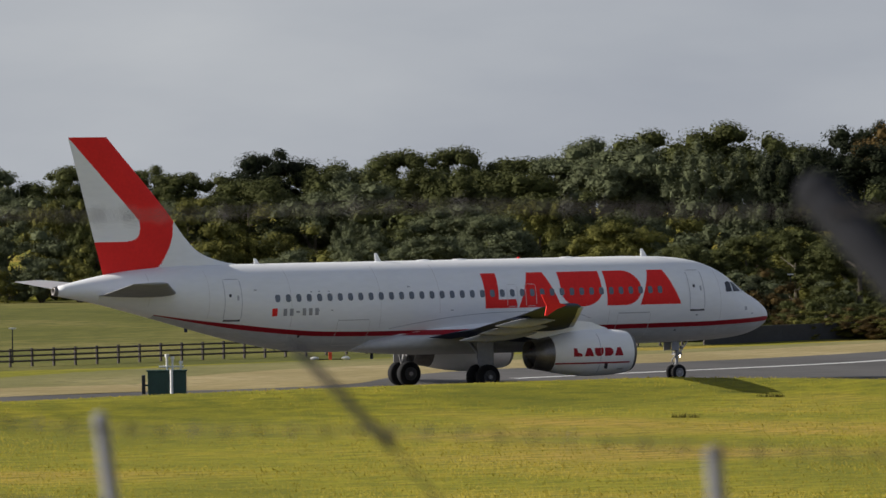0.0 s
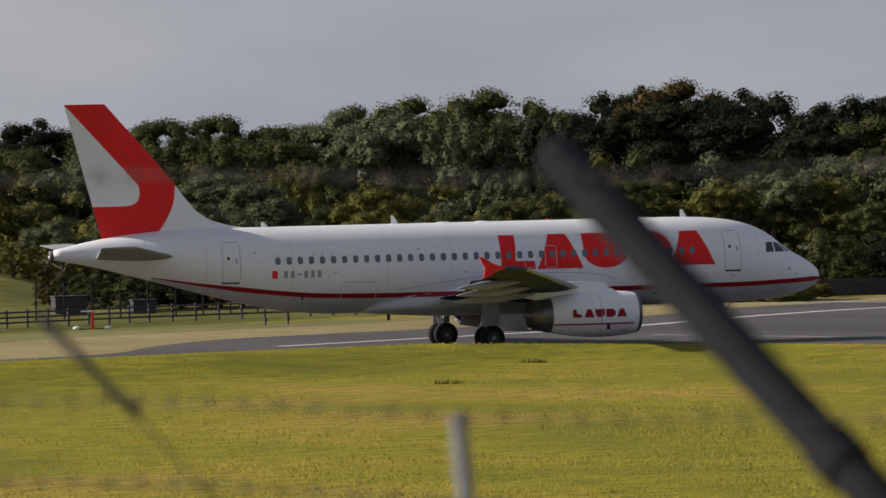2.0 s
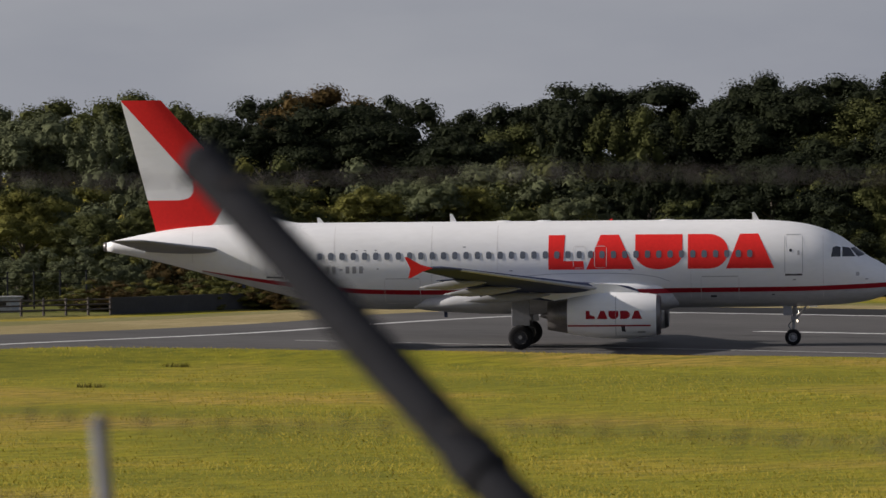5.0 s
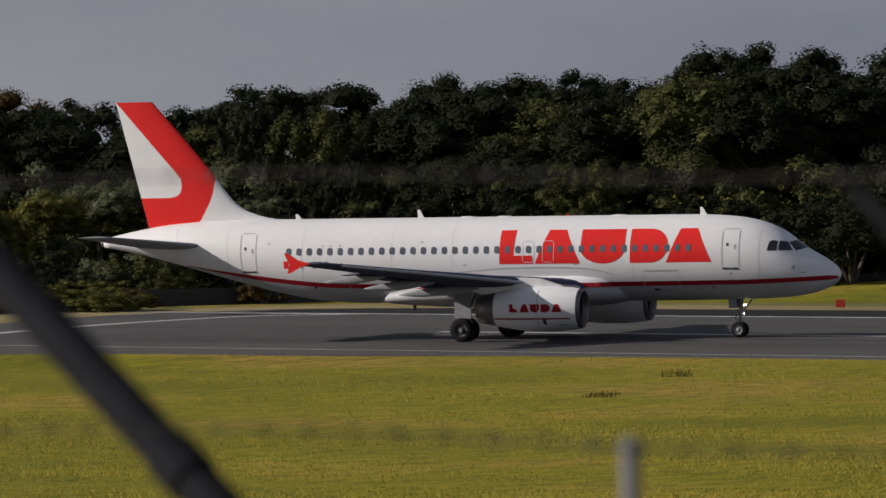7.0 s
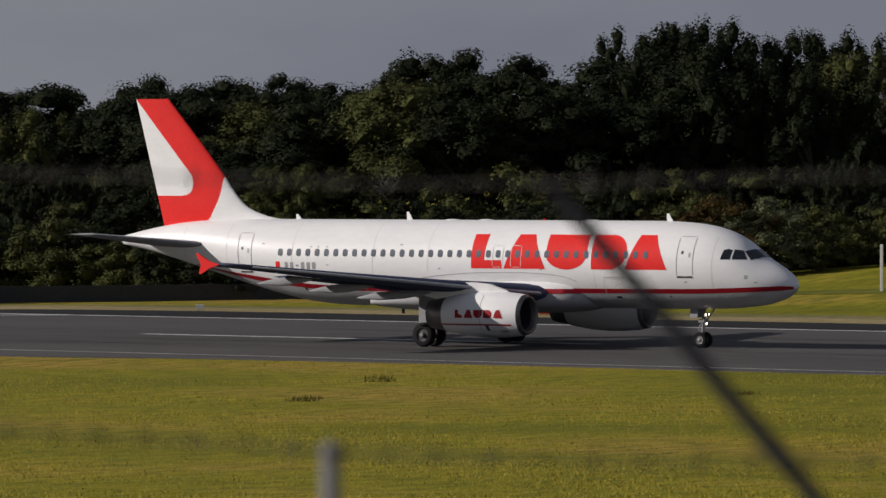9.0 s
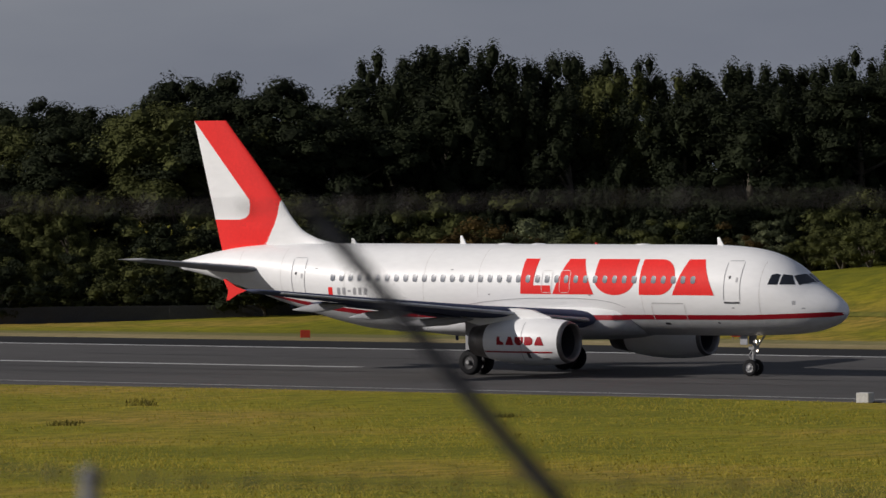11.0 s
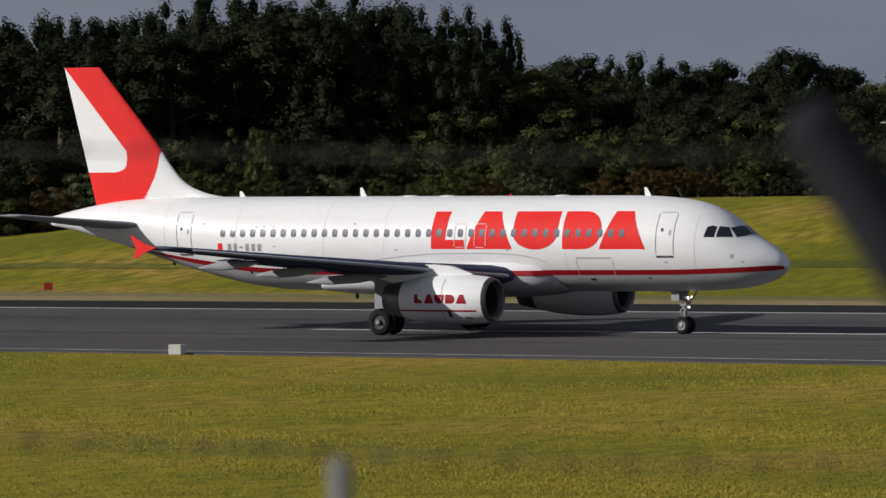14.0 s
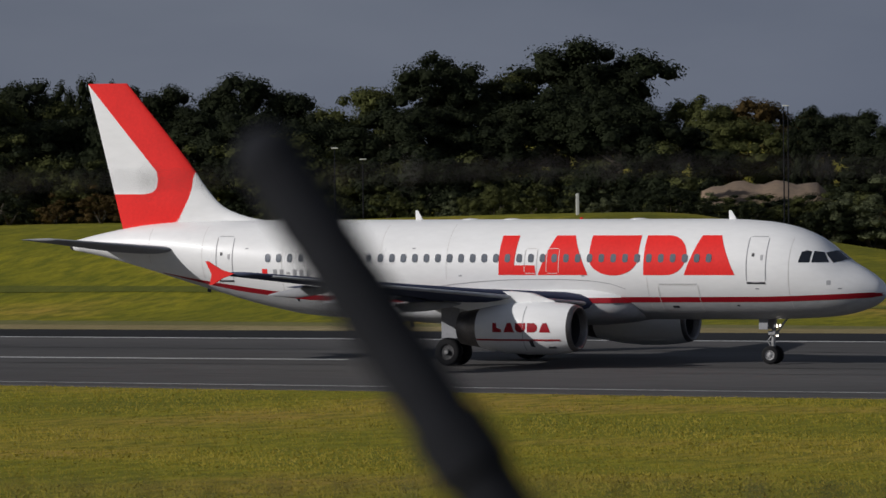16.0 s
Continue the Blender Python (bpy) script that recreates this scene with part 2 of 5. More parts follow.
def on_skin(name, poly, mat, parent, label="", out=0.006, side=-1, step=0.12, step_s=0.0, top=False):
    """A thin patch that follows the fuselage's skin; poly in (s, z), or (s, y) on the upper nose."""
    bm = bmesh.new()
    bm.faces.new([bm.verts.new((a, 0, b)) for a, b in poly])
    for ax, st in ((2, step), (0, step_s)):
        if not st:
            continue
        vals = [p[0 if ax == 0 else 1] for p in poly]
        k = min(vals) + st
        while k < max(vals):
            co, no = [0, 0, 0], [0, 0, 0]
            co[ax], no[ax] = k, 1
            bmesh.ops.bisect_plane(bm, geom=bm.verts[:] + bm.edges[:] + bm.faces[:], plane_co=co, plane_no=no)
            k += st
    bmesh.ops.triangulate(bm, faces=bm.faces[:])
    for v in bm.verts:
        s, q = v.co.x, v.co.z
        v.co = (REF - s, q, skin_top(s, q, out)) if top else (REF - s, side * skin(s, q, out), q)
    return part(name, bm, mat, parent, label, True)


def rounded(x0, x1, z0, z1, r, n=5):
    pts = []
    for cx, cz, a0 in ((x1 - r, z1 - r, 0), (x0 + r, z1 - r, 90), (x0 + r, z0 + r, 180), (x1 - r, z0 + r, 270)):
        pts += [(cx + r * math.cos(radians(a0 + 90 * k / n)), cz + r * math.sin(radians(a0 + 90 * k / n))) for k in range(n + 1)]
    return pts


def frame_on_skin(name, x0, x1, z0, z1, w, mat, parent, r=0.12, side=-1, label=""):
    """A rounded outline of width w on the skin."""
    a, b = rounded(x0, x1, z0, z1, r, 4), rounded(x0 + w, x1 - w, z0 + w, z1 - w, max(0.01, r - w), 4)

    def dense(ring):
        res = []
        for i, p in enumerate(ring):
            q = ring[(i + 1) % len(ring)]
            k = max(1, int(math.dist(p, q) / 0.15))
            res += [(p[0] + (q[0] - p[0]) * t / k, p[1] + (q[1] - p[1]) * t / k) for t in range(k)]
        return res
    a2, verts = dense(a), []
    b2 = [(max(x0 + w, min(x1 - w, p[0])), max(z0 + w, min(z1 - w, p[1]))) for p in a2]
    for ring in (a2, b2):
        verts += [(REF - s, side * skin(s, z, 0.017), z) for s, z in ring]
    n = len(a2)
    faces = [(i, (i + 1) % n, n + (i + 1) % n, n + i) for i in range(n)]
    return link_mesh(name, verts, faces, mat, parent, label)


def aerofoil(n=11):
    """Unit section, from the trailing edge over the top and back."""
    up, lo = [], []
    for i in range(n):
        x = 0.5 * (1 + math.cos(math.pi * i / (n - 1)))
        t = 5 * (0.2969 * math.sqrt(x) - 0.126 * x - 0.3516 * x * x + 0.2843 * x ** 3 - 0.1015 * x ** 4)
        up.append((x, t * 1.05))
        lo.append((x, -t * 0.95))
    return up + lo[-2:0:-1]


def surface(name, stations, mat, parent, label="", upright=False):
    """A wing or tail surface through stations (span, leading s, trailing s, height, thickness ratio)."""
    rings, sec = [], aerofoil()
    for y, s0, s1, z, th in stations:
        c = s1 - s0
        rings.append([(REF - (s0 + x * c), t * th * c, z + y) if upright else (REF - (s0 + x * c), y, z + t * th * c) for x, t in sec])
    v, f = loft(rings)
    return link_mesh(name, v, f, mat, parent, label)


def build_airliner():
    plane = new("airliner")
    tagged(plane, "white twin-engine airliner with red tail band and stripe", "aeroplane")
    # fuselage
    ss = sorted(set([0.004, 0.03, 0.07, 0.12, 0.2, 0.3, 0.4] + [0.5 + 0.15 * i for i in range(44)] + [7.2 + 0.6 * i for i in range(51)] + [37.57]))
    ss = [s for s in ss if s <= 37.57]
    rings = []
    for s in ss:
        zb, zt, hw = f_low(s), f_top(s), f_half(s)
        c, hh = (zb + zt) / 2, (zt - zb) / 2
        rings.append([(REF - s, hw * math.cos(2 * math.pi * j / 128), c + hh * math.sin(2 * math.pi * j / 128)) for j in range(128)])
    v, f = loft(rings)
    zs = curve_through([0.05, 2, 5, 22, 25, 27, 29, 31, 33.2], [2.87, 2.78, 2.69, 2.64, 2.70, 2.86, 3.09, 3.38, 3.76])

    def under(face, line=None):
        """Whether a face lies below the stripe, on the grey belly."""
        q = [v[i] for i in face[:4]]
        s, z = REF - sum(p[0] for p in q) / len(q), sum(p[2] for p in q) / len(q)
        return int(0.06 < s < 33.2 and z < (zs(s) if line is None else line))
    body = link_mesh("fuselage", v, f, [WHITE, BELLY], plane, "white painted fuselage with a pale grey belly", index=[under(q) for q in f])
    # red stripe, both sides, following the rising tail
    for side in (-1, 1):
        sv, sf, k = [], [], 0
        s = 0.06
        rows_ = []
        while s < 33.2:
            rows_.append(s)
            s += 0.06 if s < 0.6 else 0.2 if s < 5 or s > 24 else 0.6
        for s in rows_:
            hgt = 0.11 if 0.5 < s < 29 else 0.05 + 0.12 * s if s < 0.5 else 0.11 * max(0.15, (33.6 - s) / 4.6)
            for q in (-1, 0, 1):
                z = max(zs(s) + q * hgt, f_low(s) + 0.02)
                sv.append((REF - s, side * skin(s, z, 0.007), z))
        for i in range(len(rows_) - 1):
            for q in (0, 1):
                sf.append((3 * i + q, 3 * i + q + 1, 3 * i + 4 + q, 3 * i + 3 + q))
        link_mesh("stripe", sv, sf, DEEP_RED, body, "thin deep red stripe")
        # outline of the wing root panel
        arc = curve_through([10.8, 11.4, 12.5, 14, 16, 18, 20, 21.5], [3.1, 3.3, 3.45, 3.5, 3.48, 3.35, 3.1, 2.85])
        sv, sf = [], []
        for i in range(55):
            s = 10.8 + 10.7 * i / 54
            for q in (-0.014, 0.014):
                sv.append((REF - s, side * skin(s, arc(s) + q, 0.016), arc(s) + q))
            if i:
                sf.append((2 * i - 2, 2 * i - 1, 2 * i + 1, 2 * i))
        link_mesh("panel_seam", sv, sf, LINE, body, "thin grey panel seam")
    # cabin windows
    for side in (-1, 1):
        for k in range(39):
            s = 7.05 + 0.533 * k
            on_skin("window", rounded(s - 0.125, s + 0.125, 4.20, 4.55, 0.10, 4), WINDOW, body, out=0.02, side=side)
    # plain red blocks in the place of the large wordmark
    blocks = [
        [(16.5, 5.3), (15.72, 5.3), (15.82, 3.68), (16.5, 3.68)],
        [(15.82, 4.08), (14.86, 4.08), (14.8, 3.68), (15.82, 3.68)],
        [(14.05, 5.3), (13.2, 5.3), (12.45, 3.68), (14.72, 3.68)],
        [(12.42, 5.3), (10.2, 5.3)] + [(11.31 - 1.11 * math.cos(radians(a)), 4.4 - 0.74 * math.sin(radians(a))) for a in range(0, 181, 12)],
        [(9.95, 5.3)] + [(8.95 - 0.9 * math.cos(radians(a)), 4.49 + 0.81 * math.sin(radians(a))) for a in range(90, -91, -12)] + [(9.95, 3.68)],
        [(7.5, 5.3), (6.65, 5.3), (5.9, 3.68), (8.15, 3.68)]]
    for poly in blocks:
        on_skin("red_block", poly, RED, body, "plain red painted block", 0.012)
    # flag and registration as plain bars
    on_skin("flag", rounded(27.32, 27.58, 3.56, 3.92, 0.02), RED, body, "small red flag patch")
    for k in range(6):
        s = 27.05 - k * 0.32
        z0, z1 = (3.70, 3.78) if k == 2 else (3.57, 3.9)
        on_skin("bar", rounded(s - 0.2, s - 0.02, z0, z1, 0.02), MARK, body, out=0.012)
    # doors
    for side in (-1, 1):
        for s0, s1, sill in ((4.56, 5.42, 3.38), (29.05, 29.9, 3.42)):
            door = frame_on_skin("door", s0, s1, sill, sill + 1.88, 0.03, LINE, body, 0.14, side, "white door with thin grey outline")
            on_skin("sill", [(s0 + 0.03, sill - 0.06), (s1 - 0.03, sill - 0.06), (s1 - 0.03, sill + 0.02), (s0 + 0.03, sill + 0.02)], DARK, body, "dark door sill", 0.02, side)
            on_skin("door_window", rounded((s0 + s1) / 2 + 0.08, (s0 + s1) / 2 + 0.2, sill + 1.05, sill + 1.2, 0.05), DARK, body, out=0.012, side=side)
            on_skin("door_handle", rounded((s0 + s1) / 2 - 0.28, (s0 + s1) / 2 - 0.18, sill + 0.9, sill + 1.12, 0.02), LINE, body, out=0.012, side=side)
        for s in (15.05, 14.05):
            frame_on_skin("overwing_exit", s - 0.29, s + 0.29, 3.74, 4.78, 0.025, PALE_LINE, body, 0.12, side)
        on_skin("cargo_door_rail", [(7.6, 3.28), (9.3, 3.28), (9.3, 3.33), (7.6, 3.33)], LINE, body, side=side)
        on_skin("cargo_door_rail", [(22.6, 3.28), (24.2, 3.28), (24.2, 3.32), (22.6, 3.32)], LINE, body, side=side)
        on_skin("vent", rounded(8.6, 8.9, 2.32, 2.42, 0.04), DARK, body, side=side)
        on_skin("vent", rounded(5.9, 6.02, 2.4, 2.46, 0.02), DARK, body, side=side)
        on_skin("sensor_plate", rounded(1.92, 2.08, 3.28, 3.46, 0.02), LINE, body, side=side)
        on_skin("static_port", rounded(26.0, 26.12, 2.55, 2.68, 0.03), DARK, body, side=side)
        for s, z in ((25.1, 4.62), (24.6, 4.62), (25.5, 4.62), (25.2, 3.75), (24.5, 3.75)):
            on_skin("stencil", [(s, z), (s + 0.1, z), (s + 0.1, z + 0.05), (s, z + 0.05)], MARK, body, side=side)
    # skin joints and hold doors
    def joint(s, z0, z1, side):
        on_skin("skin_joint", [(s, z0), (s + 0.022, z0), (s + 0.022, z1), (s, z1)], PALE_LINE, body, out=0.005, side=side)
    for side in (-1, 1):
        for s, z0, z1 in ((3.6, 2.3, 5.2), (9.8, 2.3, 3.6), (18.9, 3.5, 5.75), (22.0, 2.9, 5.75), (26.6, 2.5, 5.75), (30.6, 3.5, 5.7), (33.4, 4.1, 5.6)):
            joint(s, z0, z1, side)
        frame_on_skin("hold_door", 7.55, 9.35, 2.12, 3.3, 0.022, PALE_LINE, body, 0.1, side)
        frame_on_skin("hold_door", 22.55, 24.25, 2.12, 3.3, 0.022, PALE_LINE, body, 0.1, side)
        on_skin("drain_mark", [(33.0, 4.6), (34.6, 4.78), (34.6, 4.83), (33.0, 4.68)], PALE_LINE, body, out=0.008, side=side)
        for s, z in ((4.9, 3.1), (10.3, 4.75), (12.6, 3.62), (18.2, 3.62), (20.4, 4.75), (28.3, 4.75), (1.5, 3.1)):
            on_skin("stencil", [(s, z), (s + 0.14, z), (s + 0.14, z + 0.05), (s, z + 0.05)], MARK, body, side=side)
    # flight deck windows
    for side in (-1, 1):
        on_skin("flight_deck_window", [(3.24, 4.19), (2.80, 4.19), (2.79, 4.63), (2.98, 4.68), (3.16, 4.62)], GLASS_DARK, body, out=0.014, side=side, step_s=0.08)
        on_skin("flight_deck_window", [(2.72, 4.19), (2.10, 4.19), (2.38, 4.60), (2.71, 4.65)], GLASS_DARK, body, out=0.014, side=side, step_s=0.08)
        pts = [(1.96, side * 1.0), (1.72, side * 0.62), (1.60, side * 0.05), (2.10, side * 0.05), (2.18, side * 0.5), (2.32, side * 0.86)]
        on_skin("windscreen", pts, GLASS_DARK, body, out=0.016, top=True, step=0.08, step_s=0.08)
    # aerials on the roof and lumps
    for s, hgt in ((6.6, 0.36), (20.9, 0.4), (27.2, 0.26)):
        bm = bmesh.new()
        vs = [bm.verts.new(p) for p in ((REF - s, -0.03, 5.9), (REF - s - 0.34, -0.02, 5.9), (REF - s - 0.36, -0.01, 5.93 + hgt), (REF - s - 0.24, -0.01, 5.93 + hgt),
                                        (REF - s, 0.03, 5.9), (REF - s - 0.34, 0.02, 5.9), (REF - s - 0.36, 0.01, 5.93 + hgt), (REF - s - 0.24, 0.01, 5.93 + hgt))]
        for q in ((0, 1, 2, 3), (7, 6, 5, 4), (0, 3, 7, 4), (1, 5, 6, 2), (3, 2, 6, 7)):
            bm.faces.new([vs[i] for i in q])
        part("aerial", bm, WHITE, body, "white blade aerial")
    for s in (16.8, 18.7, 11.0):
        bm = bmesh.new()
        bmesh.ops.create_uvsphere(bm, u_segments=16, v_segments=8, radius=1, matrix=Matrix.LocRotScale((REF - s, 0, 5.93), None, (0.42, 0.25, 0.06)))
        part("roof_dome", bm, WHITE, body, smooth=True)
    bm = bmesh.new()
    tube(bm, (REF - 13.6, 0, 5.93), (REF - 13.6, 0, 6.02), 0.06)
    part("beacon", bm, RED, body, "red beacon")
    for s, d in ((21.4, 0.38), (31.0, 0.14)):
        bm = bmesh.new()
        z = f_low(s)
        box(bm, REF - s - 0.16, REF - s, -0.015, 0.015, z - d, z + 0.1, 0.01)
        part("belly_aerial", bm, SHADED_GREY, body)
    # exhaust of the tail cone
    v, f = lathe([(REF - 37.5, 0.24), (REF - 37.74, 0.2), (REF - 37.74, 0.13), (REF - 37.4, 0.1)], 20, caps=True)
    link_mesh("tail_exhaust", [(a, b, c + 4.88) for a, b, c in v], f, BURNT, body, "dark tail exhaust")
    # belly fairing
    rings = []
    for s, hw, lo, hi in ((10.2, 0.7, 1.95, 2.5), (10.7, 1.5, 1.78, 2.95), (11.4, 2.02, 1.66, 3.22), (12.4, 2.2, 1.58, 3.34), (14, 2.27, 1.55, 3.34), (17, 2.27, 1.55, 3.2),
                          (19.5, 2.18, 1.58, 2.92), (21, 2.02, 1.66, 2.7), (22.3, 1.6, 1.76, 2.45), (23.0, 0.6, 1.85, 2.1)):
        rings.append([(REF - s, hw * math.copysign(abs(math.cos(a)) ** 0.8, math.cos(a)), (lo + hi) / 2 + (hi - lo) / 2 * math.copysign(abs(math.sin(a)) ** 0.8, math.sin(a)))
                      for a in [2 * math.pi * j / 72 for j in range(72)]])
    v, f = loft(rings)
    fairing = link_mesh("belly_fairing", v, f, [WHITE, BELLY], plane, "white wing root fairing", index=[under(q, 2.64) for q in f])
    stations = [(10.2, 0.7, 1.95, 2.5), (10.7, 1.5, 1.78, 2.95), (11.4, 2.02, 1.66, 3.22), (12.4, 2.2, 1.58, 3.34), (14, 2.27, 1.55, 3.34), (17, 2.27, 1.55, 3.2), (19.5, 2.18, 1.58, 2.92), (21, 2.02, 1.66, 2.7)]
    for side in (-1, 1):
        sv, sf = [], []
        for i in range(131):
            s = 10.4 + 10.4 * i / 130
            hw, lo, hi = (float(np.interp(s, [q[0] for q in stations], [q[k] for q in stations])) for k in (1, 2, 3))
            for q in (-1, 0, 1):
                z = min(2.64 + 0.11 * q, hi - 0.03)
                t = min(1, abs(z - (lo + hi) / 2) / ((hi - lo) / 2)) ** 1.25
                sv.append((REF - s, side * (hw * math.sqrt(max(0, 1 - t * t)) ** 0.8 + 0.03), z))
            if i:
                for q in (0, 1):
                    o = 3 * i + q
                    sf.append((o - 3, o - 2, o + 1, o))
        link_mesh("stripe", sv, sf, DEEP_RED, fairing, "thin deep red stripe")
    # fin: white with the red band painted as its own skin
    LE = curve_through([0, 0.1, 0.27, 0.71, 1.43, 2.3, 6.0], [27.2, 28.2, 29.2, 30.35, 31.1, 31.75, 34.96])
    red_front = curve_through([-0.1, 0, 0.18, 0.54, 1.07, 1.5, 1.9, 2.2], [32.75, 32.6, 32.42, 32.2, 31.92, 31.78, 31.73, 31.66])
    red_rear = curve_through([1.25, 1.28, 1.33, 1.45, 1.65, 1.95, 2.2], [34.1, 33.9, 33.72, 33.55, 33.44, 33.42, 33.46])
    fin_base = 5.82

    def fin_te(h):
        return 35.3 + (36.88 - 35.3) * h / 6.0

    def fin_y(s, h):
        a, b = LE(max(h, 0)), fin_te(h)
        x = min(1, max(0, (s - a) / (b - a)))
        t = 5 * (0.2969 * math.sqrt(x) - 0.126 * x - 0.3516 * x * x + 0.2843 * x ** 3 - 0.1036 * x ** 4)
        return 0.095 * t * min(b - a, 5.0)

    def in_red(s, h):
        """Red along the leading edge, sweeping back across the foot."""
        if h > 2.2:
            return s < 33.46 + 0.9 * (h - 2.2)
        if h > 1.25:
            return red_front(h) < s < red_rear(h)
        return s > red_front(max(h, -0.1)) + max(0, -h) * 0.6
    nh, nx = 190, 190
    for side in (-1, 1):
        verts, faces, idx = [], [], []
        for i in range(nh + 1):
            h = -0.45 + 6.45 * i / nh
            a, b = LE(max(h, 0)), fin_te(h)
            for j in range(nx + 1):
                s = a + (b - a) * j / nx
                verts.append((REF - s, side * fin_y(s, h), fin_base + h))
        for i in range(nh):
            for j in range(nx):
                k = i * (nx + 1) + j
                faces.append((k, k + 1, k + nx + 2, k + nx + 1))
                h = -0.45 + 6.45 * (i + 0.5) / nh
                s = LE(max(h, 0)) + (fin_te(h) - LE(max(h, 0))) * (j + 0.5) / nx
                idx.append(1 if in_red(s, h) else 0)
        if side < 0:
            fin = link_mesh("fin", verts, faces, [WHITE, RED], plane, "white fin with a broad red band", index=idx)
        else:
            link_mesh("fin_port_skin", verts, faces, [WHITE, RED], fin, index=idx)
    bm = bmesh.new()
    tip = [(LE(6.0) + 0.02, 0), (LE(6.0) + 0.6, 0.07), (36.0, 0.06), (36.88, 0.0), (36.0, -0.06), (LE(6.0) + 0.6, -0.07)]
    bm.faces.new([bm.verts.new((REF - a, b, fin_base + 6.0)) for a, b in tip])
    part("fin_tip", bm, RED, fin)
    # tailplane and wings, both sides
    for side in (-1, 1):
        surface("tailplane", [(side * 0.3, 31.6, 35.7, 4.62, 0.09), (side * 0.9, 31.95, 35.75, 4.68, 0.09), (side * 6.15, 35.0, 36.75, 5.24, 0.075), (side * 6.23, 35.3, 36.75, 5.25, 0.05)],
                FAIRING, plane, "grey swept tailplane")
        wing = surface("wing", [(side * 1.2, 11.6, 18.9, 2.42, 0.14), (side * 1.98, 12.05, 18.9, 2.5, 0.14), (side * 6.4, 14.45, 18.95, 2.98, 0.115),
                                (side * 11.5, 17.1, 20.35, 3.5, 0.105), (side * 16.4, 19.75, 21.75, 4.02, 0.10), (side * 17.0, 20.2, 21.85, 4.1, 0.09)], SHADED_GREY, plane, "grey swept wing")
        # pale leading edge slat, with the sunlit edge also put into its colour
        surface("slat", [(side * 2.6, 12.24, 13.2, 2.53, 0.22), (side * 6.2, 14.2, 14.95, 2.92, 0.22), (side * 16.2, 19.5, 19.95, 3.97, 0.2)], SLAT, wing, "pale grey leading edge slat")
        surface("flap", [(side * 2.3, 18.1, 19.7, 2.42, 0.12), (side * 6.4, 18.3, 19.65, 2.86, 0.12), (side * 12.2, 19.9, 21.1, 3.44, 0.12)], SHADED_GREY, wing, "grey trailing edge flap")
        for y, s0, s1, z in ((6.2, 16.2, 20.6, 2.62), (9.3, 17.4, 21.3, 2.98), (12.4, 18.8, 22.2, 3.34)):
            s1 -= 0.35
            prof = [(REF - s0, 0.02), (REF - s0 - 0.5, 0.11), (REF - s0 - 1.5, 0.19), (REF - s1 + 1.2, 0.18), (REF - s1 + 0.4, 0.08), (REF - s1, 0.01)]
            v, f = lathe(prof, 14, caps=True)
            link_mesh("flap_track_fairing", [(a, side * y + b * 0.7, z + c * 1.1 - 0.07 * (REF - s0 - a)) for a, b, c in v], f, FAIRING, wing, "grey flap track fairing")
        # wing tip fence, red
        bm = bmesh.new()
        pts = [(20.9, 4.1), (21.45, 4.26), (22.05, 4.6), (22.17, 4.6), (21.9, 4.08), (22.0, 3.66), (21.88, 3.66), (21.4, 3.93)]
        fa = [bm.verts.new((REF - a, side * 17.05, b)) for a, b in pts]
        fb = [bm.verts.new((REF - a, side * 17.11, b)) for a, b in pts]
        bm.faces.new(fa), bm.faces.new(fb[::-1])
        for i in range(len(pts)):
            bm.faces.new((fa[i], fb[i], fb[(i + 1) % len(pts)], fa[(i + 1) % len(pts)]))
        part("wing_tip_fence", bm, RED, wing, "red wing tip fence")
        # engine
        cy, cz = side * 5.75, 1.62
        prof = [(10.62, 0.720), (10.4, 0.774), (10.30, 0.837), (10.34, 0.900), (10.5, 0.954)]
        cowl = [(10.5, 0.954), (10.9, 1.017), (11.6, 1.071), (12.6, 1.080), (13.5, 1.017), (14.3, 0.891), (14.62, 0.828)]
        nozzle = [(14.62, 0.824), (15.0, 0.756), (15.55, 0.666), (15.55, 0.630), (15.0, 0.648)]
        inner = [(10.62, 0.720), (11.2, 0.720), (11.6, 0.738)]

        def ring_part(name, profile, mat, parent, label="", n=40):
            v, f = lathe([(REF - a - 0.8, r) for a, r in profile], n)
            return link_mesh(name, [(a, cy + b, cz + c) for a, b, c in v], f, mat, parent, label)
        eng = ring_part("engine", cowl, WHITE, plane, "white engine cowl with a red line")
        ring_part("intake_lip", prof, BURNT, eng, "dark metal intake lip")
        ring_part("nozzle", nozzle, BURNT, eng, "dark exhaust nozzle")
        ring_part("intake_duct", inner, INTAKE, eng)
        v, f = lathe([(REF - 16.00, 0.72), (REF - 16.05, 0.3), (REF - 16.70, 0.05)], 24, caps=True)
        link_mesh("exhaust_core", [(a, cy + b, cz + c) for a, b, c in v], f, BURNT, eng)
        v, f = lathe([(REF - 11.85, 0.02), (REF - 12.10, 0.16), (REF - 12.35, 0.26)], 20)
        link_mesh("spinner", [(a, cy + b, cz + c) for a, b, c in v], f, BURNT, eng)
        fv, ff = [], []
        for k in range(22):
            a = 2 * math.pi * k / 22
            b = a + 0.2
            i = len(fv)
            fv += [(REF - 12.30, cy + 0.24 * math.cos(a), cz + 0.24 * math.sin(a)), (REF - 12.30, cy + 0.73 * math.cos(a), cz + 0.73 * math.sin(a)),
                   (REF - 12.42, cy + 0.73 * math.cos(b), cz + 0.73 * math.sin(b)), (REF - 12.42, cy + 0.24 * math.cos(b), cz + 0.24 * math.sin(b))]
            ff.append((i, i + 1, i + 2, i + 3))
        link_mesh("fan", fv, ff, INTAKE, eng)
